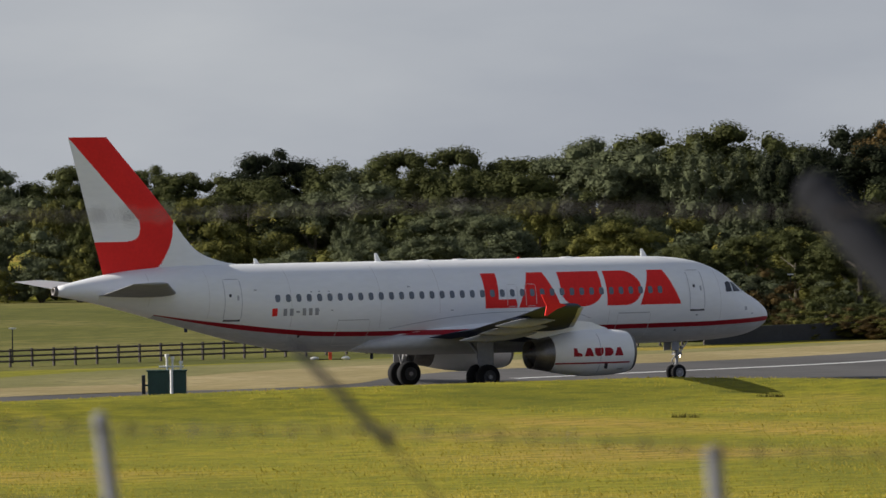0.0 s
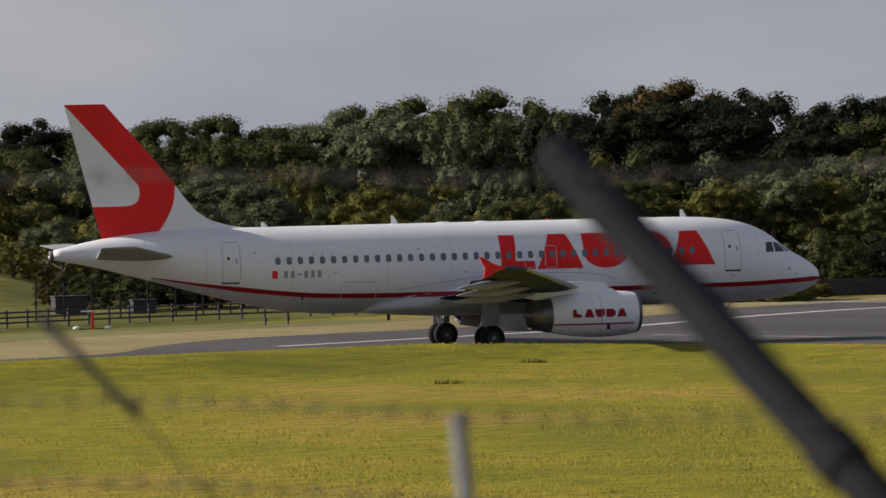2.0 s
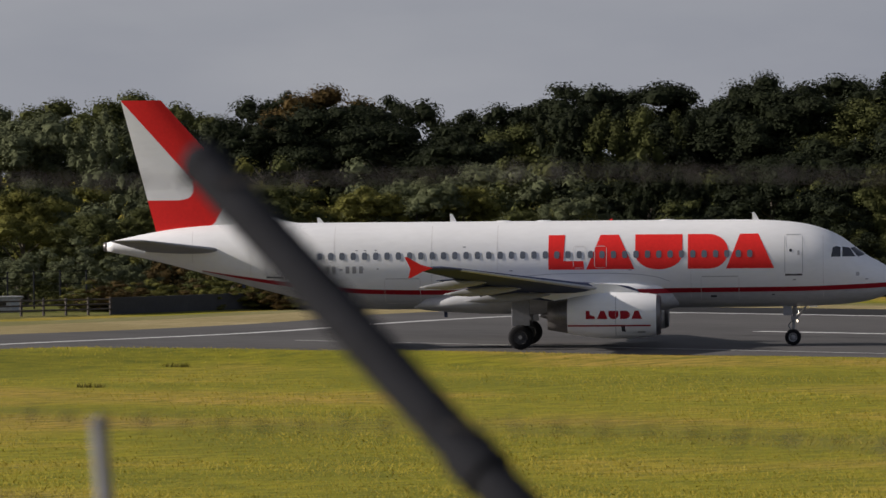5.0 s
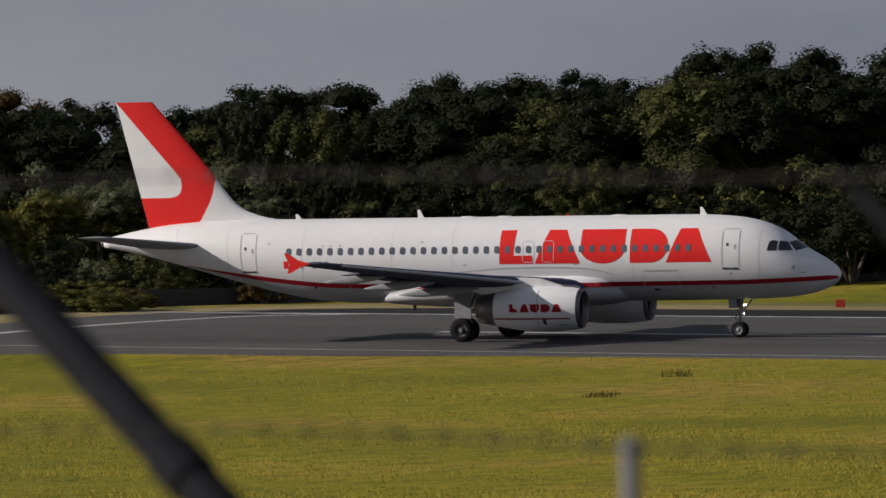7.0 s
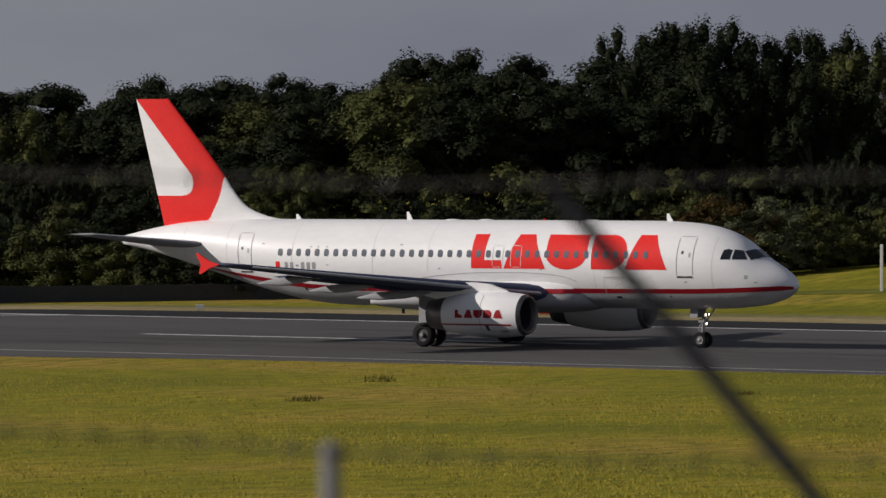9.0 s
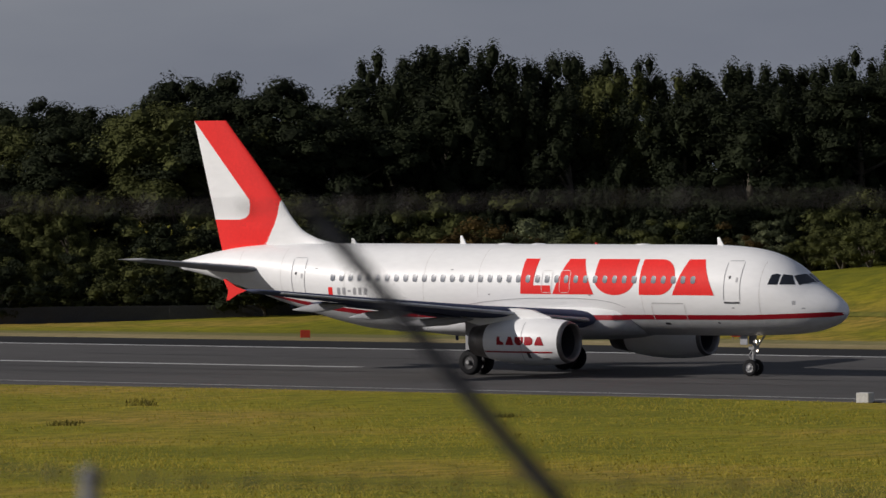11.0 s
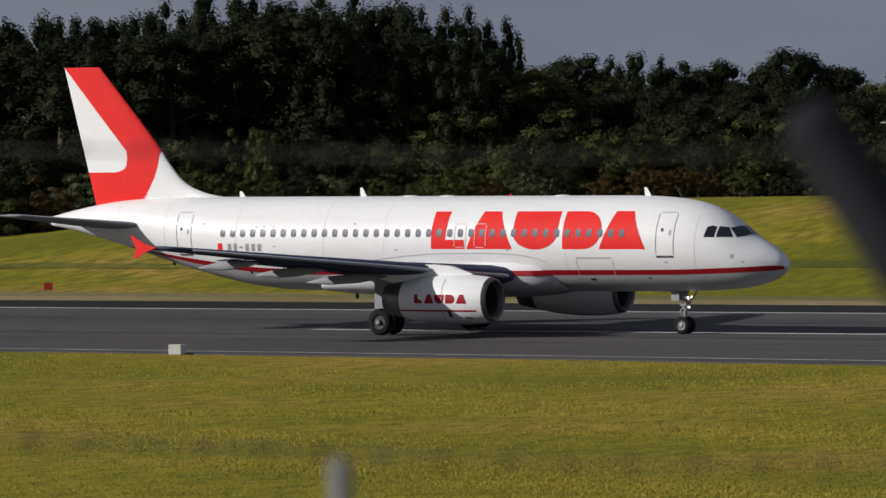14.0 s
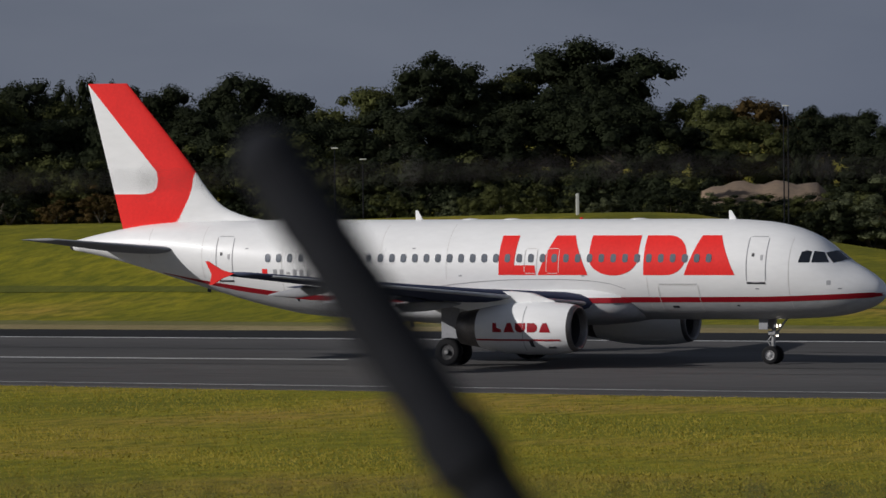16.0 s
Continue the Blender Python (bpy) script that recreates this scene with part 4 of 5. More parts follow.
def leaf_cloud(centres, radii, per, size, squash=1.0):
    """Many small leaf sprays on the skin of each clump, as arrays of corners."""
    c = np.repeat(np.array(centres), per, 0)
    r = np.repeat(np.array(radii), per)
    d = rng.normal(size=c.shape)
    d[:, 2] = np.where(d[:, 2] < -0.5, -d[:, 2], d[:, 2])
    d /= np.linalg.norm(d, axis=1)[:, None]
    p = c + d * (r * rng.triangular(0.5, 0.92, 1.2, len(r)))[:, None] * np.array([1, 1, squash])
    nrm = d * 0.9 + rng.normal(size=c.shape) * 0.34 + np.array([0, 0, 0.35])
    nrm /= np.linalg.norm(nrm, axis=1)[:, None]
    u = np.cross(nrm, rng.normal(size=c.shape))
    u /= np.linalg.norm(u, axis=1)[:, None]
    w = np.cross(nrm, u)
    s = (size * rng.uniform(0.6, 1.35, len(r)))[:, None]
    quad = np.stack([p - u * s - w * s * 0.3, p + u * s * 0.9 - w * s * 0.45, p + w * s * 0.8 + u * s * 0.2], 1)
    return quad.reshape(-1, 3)


def ball(level):
    """Corners and faces of a unit ball of triangles."""
    bm = bmesh.new()
    bmesh.ops.create_icosphere(bm, subdivisions=level, radius=1)
    v, f = [tuple(q.co) for q in bm.verts], [tuple(q.index for q in face.verts) for face in bm.faces]
    bm.free()
    return np.array(v), f


BALLS = {1: ball(1)}


def crown_mesh(name, kind, seed):
    """A crown of knobbly leaf clumps with leaf sprays on their skin, unit height 10 m."""
    r = random.Random(seed)
    centres, radii = [], []
    if kind == "broad":
        lean = r.uniform(0.85, 1.15)
        lobes = [(0, 0, 5.2, 2.6), (0, 0, 7.3, 1.9)]
        for k in range(13):                            # boughs over a dome
            a, e = 2.4 * k + r.uniform(-0.4, 0.4), radians(r.uniform(-22, 70))
            q = r.uniform(0.8, 1.08)
            lobes.append((2.75 * lean * q * math.cos(a) * math.cos(e), 2.75 * q * math.sin(a) * math.cos(e), 5.0 + 3.4 * q * math.sin(e), r.uniform(1.05, 1.75)))
        for x, y, z, q in lobes:
            for _ in range(7):
                a, e = r.uniform(0, 6.283), r.uniform(-0.5, 1.5)
                centres.append((x + q * 0.75 * math.cos(a) * math.cos(e), y + q * 0.75 * math.sin(a) * math.cos(e), min(9.7, z + q * 0.7 * math.sin(e))))
                radii.append(r.uniform(0.4, 0.85))
        per, size, level = 190, 0.074, 1
    elif kind == "tall":
        spires = [(0, 0, 9.8)] + [(r.uniform(-2.1, 2.1), r.uniform(-1.9, 1.9), r.uniform(8.2, 9.8)) for _ in range(10)]
        for x, y, top in spires:
            z = 0.7
            while z < top - 0.2:
                w = 0.9 * max(0.0, 1 - (z / top) ** 4)
                a = r.uniform(0, 6.283)
                centres.append((x + w * math.cos(a), y + w * math.sin(a), z))
                radii.append(0.30 + 0.26 * (1 - z / top) + 0.12 * r.random())
                z += r.uniform(0.5, 0.85)
        per, size, level = 125, 0.068, 1
    else:
        for k in range(60):
            a, q = r.uniform(0, 6.283), 4.2 * math.sqrt(r.random())
            top = 9.4 * (1 - 0.5 * (q / 4.2) ** 2) * r.uniform(0.65, 1)
            centres.append((q * math.cos(a), q * math.sin(a), r.uniform(0.15, 1) * top))
            radii.append(r.uniform(0.5, 1.15))
        per, size, level = 150, 0.118, 1
    tall = 1.75 if kind == "tall" else 0.85
    corners = leaf_cloud(centres, radii, per, size, tall)
    n = len(corners) // 3
    verts, faces = corners.tolist(), np.arange(3 * n).reshape(n, 3).tolist()
    unit, tris = BALLS[level]
    for (x, y, z), q in zip(centres, radii):           # knobbly body of each clump
        o = len(verts)
        bulge = (q * rng.uniform(0.45, 0.72, len(unit)))[:, None]
        verts += (unit * bulge * np.array([1, 1, tall]) + np.array([x, y, z])).tolist()
        faces += [(o + a, o + b, o + c) for a, b, c in tris]
    me = bpy.data.meshes.new(name)
    me.from_pydata(verts, [], faces)
    me.update()
    return me


def trunk_mesh(name, kind, seed):
    r = random.Random(seed)
    bm = bmesh.new()
    if kind == "shrub":
        for _ in range(5):
            a = r.uniform(0, 6.283)
            tube(bm, (0, 0, -0.4), (1.5 * math.cos(a), 1.5 * math.sin(a), 3.0), 0.16, 0.06, 6)
        me = bpy.data.meshes.new(name)
        bm.to_mesh(me)
        bm.free()
        me.materials.append(BARK)
        return me
    tube(bm, (0, 0, -0.4), (0.1, 0, 4.5), 0.26 if kind == "broad" else 0.15, 0.13, 9)
    tube(bm, (0.1, 0, 4.5), (0, 0.1, 7.0), 0.13, 0.04, 7)
    for _ in range(7):
        a, z = r.uniform(0, 6.283), r.uniform(2.0, 5.5)
        q = r.uniform(1.2, 2.4) if kind == "broad" else r.uniform(0.5, 1.1)
        tube(bm, (0.05, 0, z), (q * math.cos(a), q * math.sin(a), z + r.uniform(1, 2.2)), 0.09, 0.03, 6)
    me = bpy.data.meshes.new(name)
    bm.to_mesh(me)
    bm.free()
    me.materials.append(BARK)
    return me


CROWNS = {}
TOPS = {}
for kind, count in (("broad", 5), ("tall", 4), ("shrub", 4)):
    for mat_index in range(len(LEAF)):
        for k in range(count):
            if mat_index == 0 or (kind, 0, k) not in CROWNS:
                me = crown_mesh("crown", kind, 10 * k + 3)
            else:
                me = CROWNS[(kind, 0, k)].copy()
            me.materials.clear()
            me.materials.append(LEAF[mat_index])
            CROWNS[(kind, mat_index, k)] = me
            TOPS[(kind, k)] = float(np.percentile([v.co.z for v in me.vertices], 99.7))
TRUNKS = {(kind, k): trunk_mesh("trunk", kind, 7 + k) for kind, count in (("broad", 5), ("tall", 4), ("shrub", 4)) for k in range(count)}
pick = random.Random(11)
TREE_LABEL = {"broad": "broad-crowned tree in dense leaf at the wood's edge", "tall": "slender upright tree in dense leaf"}
SHADE = ["dark green", "olive green", "grey-green", "yellow-green", "russet-tinged"]


def at_bearing(b, d):
    return d * math.sin(radians(b)), d * math.cos(radians(b))


def plant(kind, b, d, top, leaf, width=1.0, sink=0.0):
    """A tree at a bearing and distance, whose top stands at the height top."""
    x, y = at_bearing(b, d)
    z0 = terrain(x, y) - sink
    k = pick.randrange(4 if kind != "broad" else 5)
    sc = max(0.2, (top - z0) / TOPS[(kind, k)])
    t = new("tree" if kind != "shrub" else "bush")
    if kind == "shrub":
        tagged(t, SHADE[leaf] + " bush growing along the wood's edge", "bush", "bushes along the wood")
    else:
        tagged(t, SHADE[leaf] + " " + TREE_LABEL[kind], "tree", "trees of the wood")
    t.matrix_world = pose(x, y, z0, 0, 0, pick.uniform(0, 360)) @ Matrix.Diagonal((sc * width, sc * width, sc, 1))
    o = new("trunk" if kind != "shrub" else "stem", TRUNKS[(kind, k)])
    o.parent = t
    c = new("crown", CROWNS[(kind, leaf, k)])
    c.parent = t
    return t


PX = 1 / 11435.0


def wood_distance(b):
    """How far the wood's edge stands from the eye at a bearing."""
    return float(np.interp(b, [-56, -48, -44, -40, -36, -31, -26, -21], [470, 465, 445, 425, 425, 420, 415, 415]))


# sky line: bearing, rise above eye level (thousandths), kind, leaf, width
SKYLINE = [
    (-53.7, 15, "broad", 0, 1),
    (-53.1, 14, "broad", 1, 1.1),
    (-52.75, 12, "broad", 1, 1),
    (-52.4, 12, "broad", 0, 1),
    (-51.85, 0, "broad", 1, 1.1),
    (-51.3, 38, "broad", 0, .9),
    (-50.9, 10, "broad", 1, 1),
    (-50.5, 20, "broad", 0, 1),
    (-50.1, 34, "broad", 1, 0.9),
    (-49.6, 48, "broad", 0, .8),
    (-49, 28, "broad", 0, 1),
    (-48.4, 60, "broad", 0, .9),
    (-47.86, 72, "broad", 0, 1),
    (-47.2, 84, "broad", 0, 1),
    (-46.68, 48, "broad", 0, .9),
    (-46.0, 80, "broad", 1, .9),
    (-45.48, 92, "broad", 4, 1),
    (-44.85, 72, "broad", 0, 1),
    (-44.25, 45, "broad", 1, 1),
    (-43.75, 64, "broad", 0, 1),
    (-43.1, 92, "broad", 0, 1.1),
    (-42.45, 93, "broad", 0, 1.1),
    (-41.95, 65, "broad", 0, .9),
    (-41.6, 107, "broad", 1, .8),
    (-41.05, 102, "broad", 0, .9),
    (-40.42, 108, "broad", 1, .9),
    (-39.9, 92, "broad", 1, .9),
    (-39.3, 140, "broad", 0, .8),
    (-39.02, 153, "broad", 0, .8),
    (-38.45, 142, "broad", 0, .9),
    (-37.95, 100, "broad", 0, .8),
    (-37.7, 115, "tall", 0, 1.0),
    (-37.32, 178, "tall", 0, 1),
    (-37.0, 196, "tall", 0, 1),
    (-36.8, 203, "tall", 0, 1.05),
    (-36.5, 185, "tall", 0, 1),
    (-35.97, 180, "tall", 0, .95),
    (-35.7, 160, "tall", 0, .9),
    (-35.48, 182, "tall", 1, 1),
    (-35.1, 172, "tall", 1, 1),
    (-34.7, 152, "tall", 0, 1),
    (-34.33, 166, "tall", 0, .9),
    (-33.92, 158, "tall", 0, 1),
    (-33.6, 165, "tall", 1, 1),
    (-33.3, 184, "tall", 0, 1),
    (-33.0, 175, "tall", 1, 1),
    (-32.7, 201, "tall", 1, 1),
    (-32.3, 185, "tall", 0, 1),
    (-31.93, 198, "tall", 1, 1.1),
    (-31.6, 200, "tall", 0, 1.1),
    (-31.25, 178, "tall", 1, 1),
    (-31.02, 168, "tall", 0, .8),
    (-30.6, 168, "tall", 1, .85),
    (-30.42, 140, "tall", 1, .7),
    (-29.75, 84, "broad", 0, .8),
    (-29.4, 45, "broad", 1, .8),
    (-29.1, 88, "tall", 2, .9),
    (-28.8, 70, "broad", 0, .7),
    (-28.35, 72, "broad", 0, .8),
    (-27.7, 92, "broad", 0, .8),
    (-27.35, 60, "broad", 0, .8),
    (-26.85, 66, "broad", 1, .9),
    (-26.15, 125, "broad", 0, .85),
    (-25.7, 62, "broad", 0, .8),
    (-25.3, 88, "broad", 1, .8),
    (-24.7, 148, "broad", 0, 1.1),
    (-24.42, 116, "broad", 0, .8),
    (-23.75, 44, "broad", 1, .9),
    (-23.15, 40, "broad", 4, .9),
    (-22.7, 24, "broad", 0, .9),
    (-22.2, 16, "broad", 0, 1),
    (-21.5, 20, "broad", 0, 1),
    (-20.8, 20, "broad", 0, 1),
]
for b, up, kind, leaf, width in SKYLINE:
    d = wood_distance(b) + (14 if kind == "tall" else 8)
    up += 9 if b < -50 else 0
    # shade and sun along the wood are put into the leaf colour by bearing
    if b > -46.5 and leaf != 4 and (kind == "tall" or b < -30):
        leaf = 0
    if b < -46.5 and leaf == 0 and pick.random() < 0.75:
        leaf = pick.choice([1, 1, 2])
    b += 0.26 if -27 < b < -25.5 else 0.12
    if up < 0:
        continue
    plant(kind, b, d, EYE_Z + up * PX * d, leaf, width * (1.12 if kind == "broad" else 0.95))
# second row, fills the depth of the wood
b = -55.0
while b < -20.5:
    d = wood_distance(b) + pick.uniform(-6, 2)
    line_up = float(np.interp(b, [s[0] for s in SKYLINE], [s[1] for s in SKYLINE]))
    up = line_up - pick.uniform(22, 48) if b < -30 else 0.5 * line_up - pick.uniform(10, 30)
    kind = "tall" if (-38 < b < -30.5 and pick.random() < 0.7) or pick.random() < 0.2 else "broad"
    # same split: darkest leaf for the shaded stretch, paler ones for the sunlit
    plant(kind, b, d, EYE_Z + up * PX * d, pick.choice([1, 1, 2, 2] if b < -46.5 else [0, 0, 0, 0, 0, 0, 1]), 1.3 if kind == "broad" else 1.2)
    b += pick.uniform(0.42, 0.6)
b = -55.0
while b < -20.5:                                   # saplings before the wood
    d = wood_distance(b) - pick.uniform(12, 20)
    up = pick.uniform(-95, -30) if not -23.6 < b < -22.0 else pick.uniform(-190, -150)
    kind = pick.choice(["tall", "broad", "shrub", "shrub", "shrub"])
    plant(kind, b, d, EYE_Z + up * PX * d, pick.choice([1, 2, 2, 3, 3] if b < -43 else [0, 1, 0, 0]), 1.3 if kind != "shrub" else 1.1)
    b += pick.uniform(0.26, 0.44)
b = -55.0
while b < -20.5:                                   # low bushes
    d = wood_distance(b) - pick.uniform(24, 34)
    up = pick.uniform(-175, -110) if b < -39 else pick.uniform(-140, -95)
    if -23.7 < b < -22.2:
        up = pick.uniform(-156, -138)
    plant("shrub", b, d, EYE_Z + up * PX * d, pick.choice([1, 2, 3, 3, 3] if b < -43 else [0, 1, 1] if b < -38 else [0, 1, 1, 0, 2, 1, 4]), 1.3)
    b += pick.uniform(0.25, 0.45)
b = -44.0
while b < -30.0:                                   # dense middle growth below the tall trees
    d = wood_distance(b) - pick.uniform(6, 10)
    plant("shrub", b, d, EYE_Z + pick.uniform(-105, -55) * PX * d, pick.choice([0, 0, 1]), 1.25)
    b += pick.uniform(0.3, 0.48)
b = -31.0
while b < -20.5:                                   # thicket on top of the bank
    d = wood_distance(b) - pick.uniform(2, 22)
    up = pick.uniform(-75, -10) if not -23.6 < b < -22.0 else pick.uniform(-175, -145)
    plant("shrub", b, d, EYE_Z + up * PX * d, pick.choice([0, 0, 1, 1]), 1.25)
    b += pick.uniform(0.3, 0.5)

b = -51.0
while b < -43.0:                                   # dark undergrowth close behind the timber fence
    plant("shrub", b, pick.uniform(386, 402), EYE_Z + pick.uniform(-232, -165) * PX * 395, pick.choice([0, 1, 1, 2, 4]), 1.3)
    b += pick.uniform(0.13, 0.24)
b = -50.9
while b < -43.0:
    plant("broad", b, pick.uniform(404, 416), EYE_Z + pick.uniform(-130, -70) * PX * 410, pick.choice([1, 2, 3]), 1.3)
    b += pick.uniform(0.4, 0.6)
b = -47.6
while b < -44.2:                                   # pale rank growth along the fence
    plant("shrub", b, pick.uniform(376, 381), EYE_Z + pick.uniform(-276, -258) * PX * 378, pick.choice([3, 3, 4]), 2.2)
    b += pick.uniform(0.1, 0.2)

b = -23.9
while b < -22.1:                                   # low scrub before the earth bank
    d = pick.uniform(384, 390)
    plant("shrub", b, d, EYE_Z + pick.uniform(-140, -126) * PX * d, pick.choice([0, 1, 1]), 2.1)
    b += pick.uniform(0.07, 0.12)

# bare earth bank behind the thicket
SOIL = material("bare_earth", (0.24, 0.17, 0.11), 0.95, vary=0.3, scale=0.3, fine=3, bump=0.05)
bm = bmesh.new()
prev = None
for i in range(15):
    bb = -23.65 + 1.3 * i / 14
    low = 0.97 - 0.3 * abs(i / 7 - 1) ** 7
    col = []
    for d, z in ((392, 1.5), (395, 5.2 * low + 0.12 * math.sin(i)), (400, 6.4 * low + 0.16 * math.sin(i * 1.7)), (404, 1.5)):
        x, y = at_bearing(bb, d)
        col.append(bm.verts.new((x, y, z)))
    if prev:
        for k in range(3):
            bm.faces.new((prev[k], prev[k + 1], col[k + 1], col[k]))
    prev = col
tagged(part("earth_bank", bm, SOIL, None, smooth=True), "bare brown earth bank behind the bushes", "earth bank", kind="structure")

# ---- post and rail fence, and the dark barrier that carries it on ----
TIMBER = material("weathered_timber", (0.055, 0.045, 0.038), 0.85, vary=0.35, scale=2, fine=16, bump=0.01)
BARRIER = material("dark_barrier", (0.028, 0.028, 0.03), 0.7, vary=0.3, scale=1, fine=9)


def build_rail_fence():
    f = new("rail_fence")
    tagged(f, "weathered dark timber post and rail fence on grass", "fence")
    line = [(-277, 150 + 1.45 * k) for k in range(56)] + [(-277 + 0.33 * k, 231.2 + 1.42 * k) for k in range(15)]
    for i, (x, y) in enumerate(line):
        z = terrain(x, y)
        bm = bmesh.new()
        box(bm, x - 0.06, x + 0.06, y - 0.06, y + 0.06, z - 0.1, z + 1.04, 0.012)
        part("post", bm, TIMBER, f)
        if i:
            px, py = line[i - 1]
            pz = terrain(px, py)
            for h in (0.36, 0.64, 0.92):
                bm = bmesh.new()
                tube(bm, (px + 0.08, py, pz + h), (x + 0.08, y, z + h), 0.05, n=6)
                part("rail", bm, TIMBER, f)
    return line[-1]


end = build_rail_fence()
barrier = new("barrier")
tagged(barrier, "low dark solid barrier beyond the runway", "barrier")
pts = bend([end, (-273, 266), (-270, 280), (-262, 294), (-250, 306), (-236, 317), (-220, 328), (-204, 338)], 4)
for i in range(len(pts) - 1):
    (x0, y0), (x1, y1) = pts[i], pts[i + 1]
    a = Vector((x0, y0, 0))
    b_ = Vector((x1, y1, 0))
    mid = (a + b_) / 2
    bm = bmesh.new()
    box(bm, -(b_ - a).length / 2 - 0.03, (b_ - a).length / 2 + 0.03, -0.06 + 0.004 * (i % 2), 0.06 + 0.004 * (i % 2), -0.15, 1.0, 0.015)
    p = part("panel", bm, BARRIER, barrier)
    p.matrix_local = Matrix.Translation((mid.x, mid.y, min(0.1, terrain(mid.x, mid.y)))) @ Matrix.Rotation(math.atan2(y1 - y0, x1 - x0), 4, "Z")

# ---- small things by the runway ----
GREEN = material("dark_green_paint", (0.012, 0.05, 0.035), 0.5, vary=0.25, scale=1.5, fine=9)
ORANGE = material("orange_red_paint", (0.65, 0.06, 0.02), 0.55, vary=0.12)
PALE = material("pale_plastic", (0.66, 0.66, 0.62), 0.6, vary=0.12)
STEEL = material("galvanised_steel", (0.30, 0.32, 0.35), 0.5, metal=0.35, vary=0.2, scale=4, fine=25)

OLD_STEEL = material("dull_dark_steel", (0.016, 0.017, 0.021), 0.9, vary=0.3, scale=6, fine=30, spec=0.12)


def build_cabinet(x, y):
    z = terrain(x, y) - 0.05
    c = new("equipment_cabinet")
    tagged(c, "dark green metal equipment cabinet with pipes on top", "cabinet")
    c.matrix_world = pose(x, y, z, 0, 0, 50)
    bm = bmesh.new()
    box(bm, -0.85, 0.85, -0.45, 0.45, 0, 1.42, 0.02)
    part("body", bm, GREEN, c)
    bm = bmesh.new()
    box(bm, -0.9, 0.9, -0.5, 0.5, 1.42, 1.47, 0.01)
    part("lid", bm, GREEN, c)
    for x0 in (-0.84, 0.04):
        bm = bmesh.new()
        box(bm, x0, x0 + 0.78, -0.475, -0.452, 0.08, 1.36, 0.008)
        part("door", bm, GREEN, c)
    bm = bmesh.new()
    tube(bm, (0.22, -0.62, 0), (0.22, -0.62, 1.5), 0.07)
    part("pale_post", bm, PALE, c, "pale round post")
    for x0, h in ((0.0, 2.05), (0.25, 1.95), (0.62, 1.75)):
        bm = bmesh.new()
        tube(bm, (x0, 0, 1.46), (x0, 0, h), 0.05)
        tube(bm, (x0, 0, h), (x0, 0, h + 0.12), 0.09)
        part("pipe", bm, PALE, c, "pale vent pipe")
    bm = bmesh.new()
    tube(bm, (-0.35, 0, 1.62), (0.75, 0, 1.62), 0.04)
    part("cross_pipe", bm, PALE, c)
    bm = bmesh.new()
    box(bm, -1.12, -0.98, -0.3, 0.3, 0.4, 1.25, 0.01)
    tube(bm, (-1.05, 0, 0.8), (-0.8, 0, 0.8), 0.04)
    part("side_panel", bm, BARRIER, c)


build_cabinet(*at_bearing(-52.1, 288))


def marker(name, label, b, d, w, h, mat, turn=40):
    x, y = at_bearing(b + 0.12, d)
    m = new(name)
    tagged(m, label, "marker board")
    m.matrix_world = pose(x, y, terrain(x, y), 0, 0, turn)
    bm = bmesh.new()
    box(bm, -w / 2, w / 2, -0.04, 0.04, 0.12, 0.12 + h, 0.01)
    part("board", bm, mat, m)
    for s in (-1, 1):
        bm = bmesh.new()
        box(bm, s * w * 0.35 - 0.02, s * w * 0.35 + 0.02, -0.02, 0.02, -0.1, 0.14)
        part("leg", bm, STEEL, m)


marker("marker_board", "small square red marker board on grass", -38.17, 359.4, 0.55, 0.42, ORANGE)
marker("marker_board", "small square white marker board on grass", -30.28, 342.3, 0.55, 0.45, PALE)
marker("marker_board", "small low white marker board on grass", -41.22, 370.2, 0.45, 0.3, PALE)
marker("marker_board", "small square red marker board on grass", -34.35, 352, 0.5, 0.4, ORANGE)


def grass_tuft(x, y, seed):
    """A tussock left by the mower."""
    r = random.Random(seed)
    verts, faces = [], []
    for _ in range(90):
        a, q = r.uniform(0, 6.283), 0.42 * math.sqrt(r.random())
        px, py, h, w, c = q * math.cos(a) * 1.5, q * math.sin(a), r.uniform(0.08, 0.24), r.uniform(0.012, 0.03), r.uniform(0, 3.14)
        o = len(verts)
        verts += [(px - w * math.cos(c), py - w * math.sin(c), -0.02), (px + w * math.cos(c), py + w * math.sin(c), -0.02), (px + r.uniform(-0.08, 0.08), py + r.uniform(-0.08, 0.08), h)]
        faces.append((o, o + 1, o + 2))
    t = link_mesh("grass_tussock", verts, faces, TUSSOCK, smooth=False)
    t.matrix_world = pose(x, y, terrain(x, y), 0, 0, 35)
    tagged(t, "dark tussock of longer grass in the mown field", "grass tussock", "tussocks in the field", "stuff")


TUSSOCK = material("tussock_grass", (0.09, 0.085, 0.016), 0.85, vary=0.4, island=0.8, tint=(0.18, 0.15, 0.035), spec=0.1)
for k, (x, y) in enumerate([(-193.0, 176.8), (-167.5, 203.1), (-157.1, 185.9), (-158.2, 187.5), (-169.3, 205.2), (-205.2, 193.0), (-147.1, 200.4)]):
    grass_tuft(x, y, k)


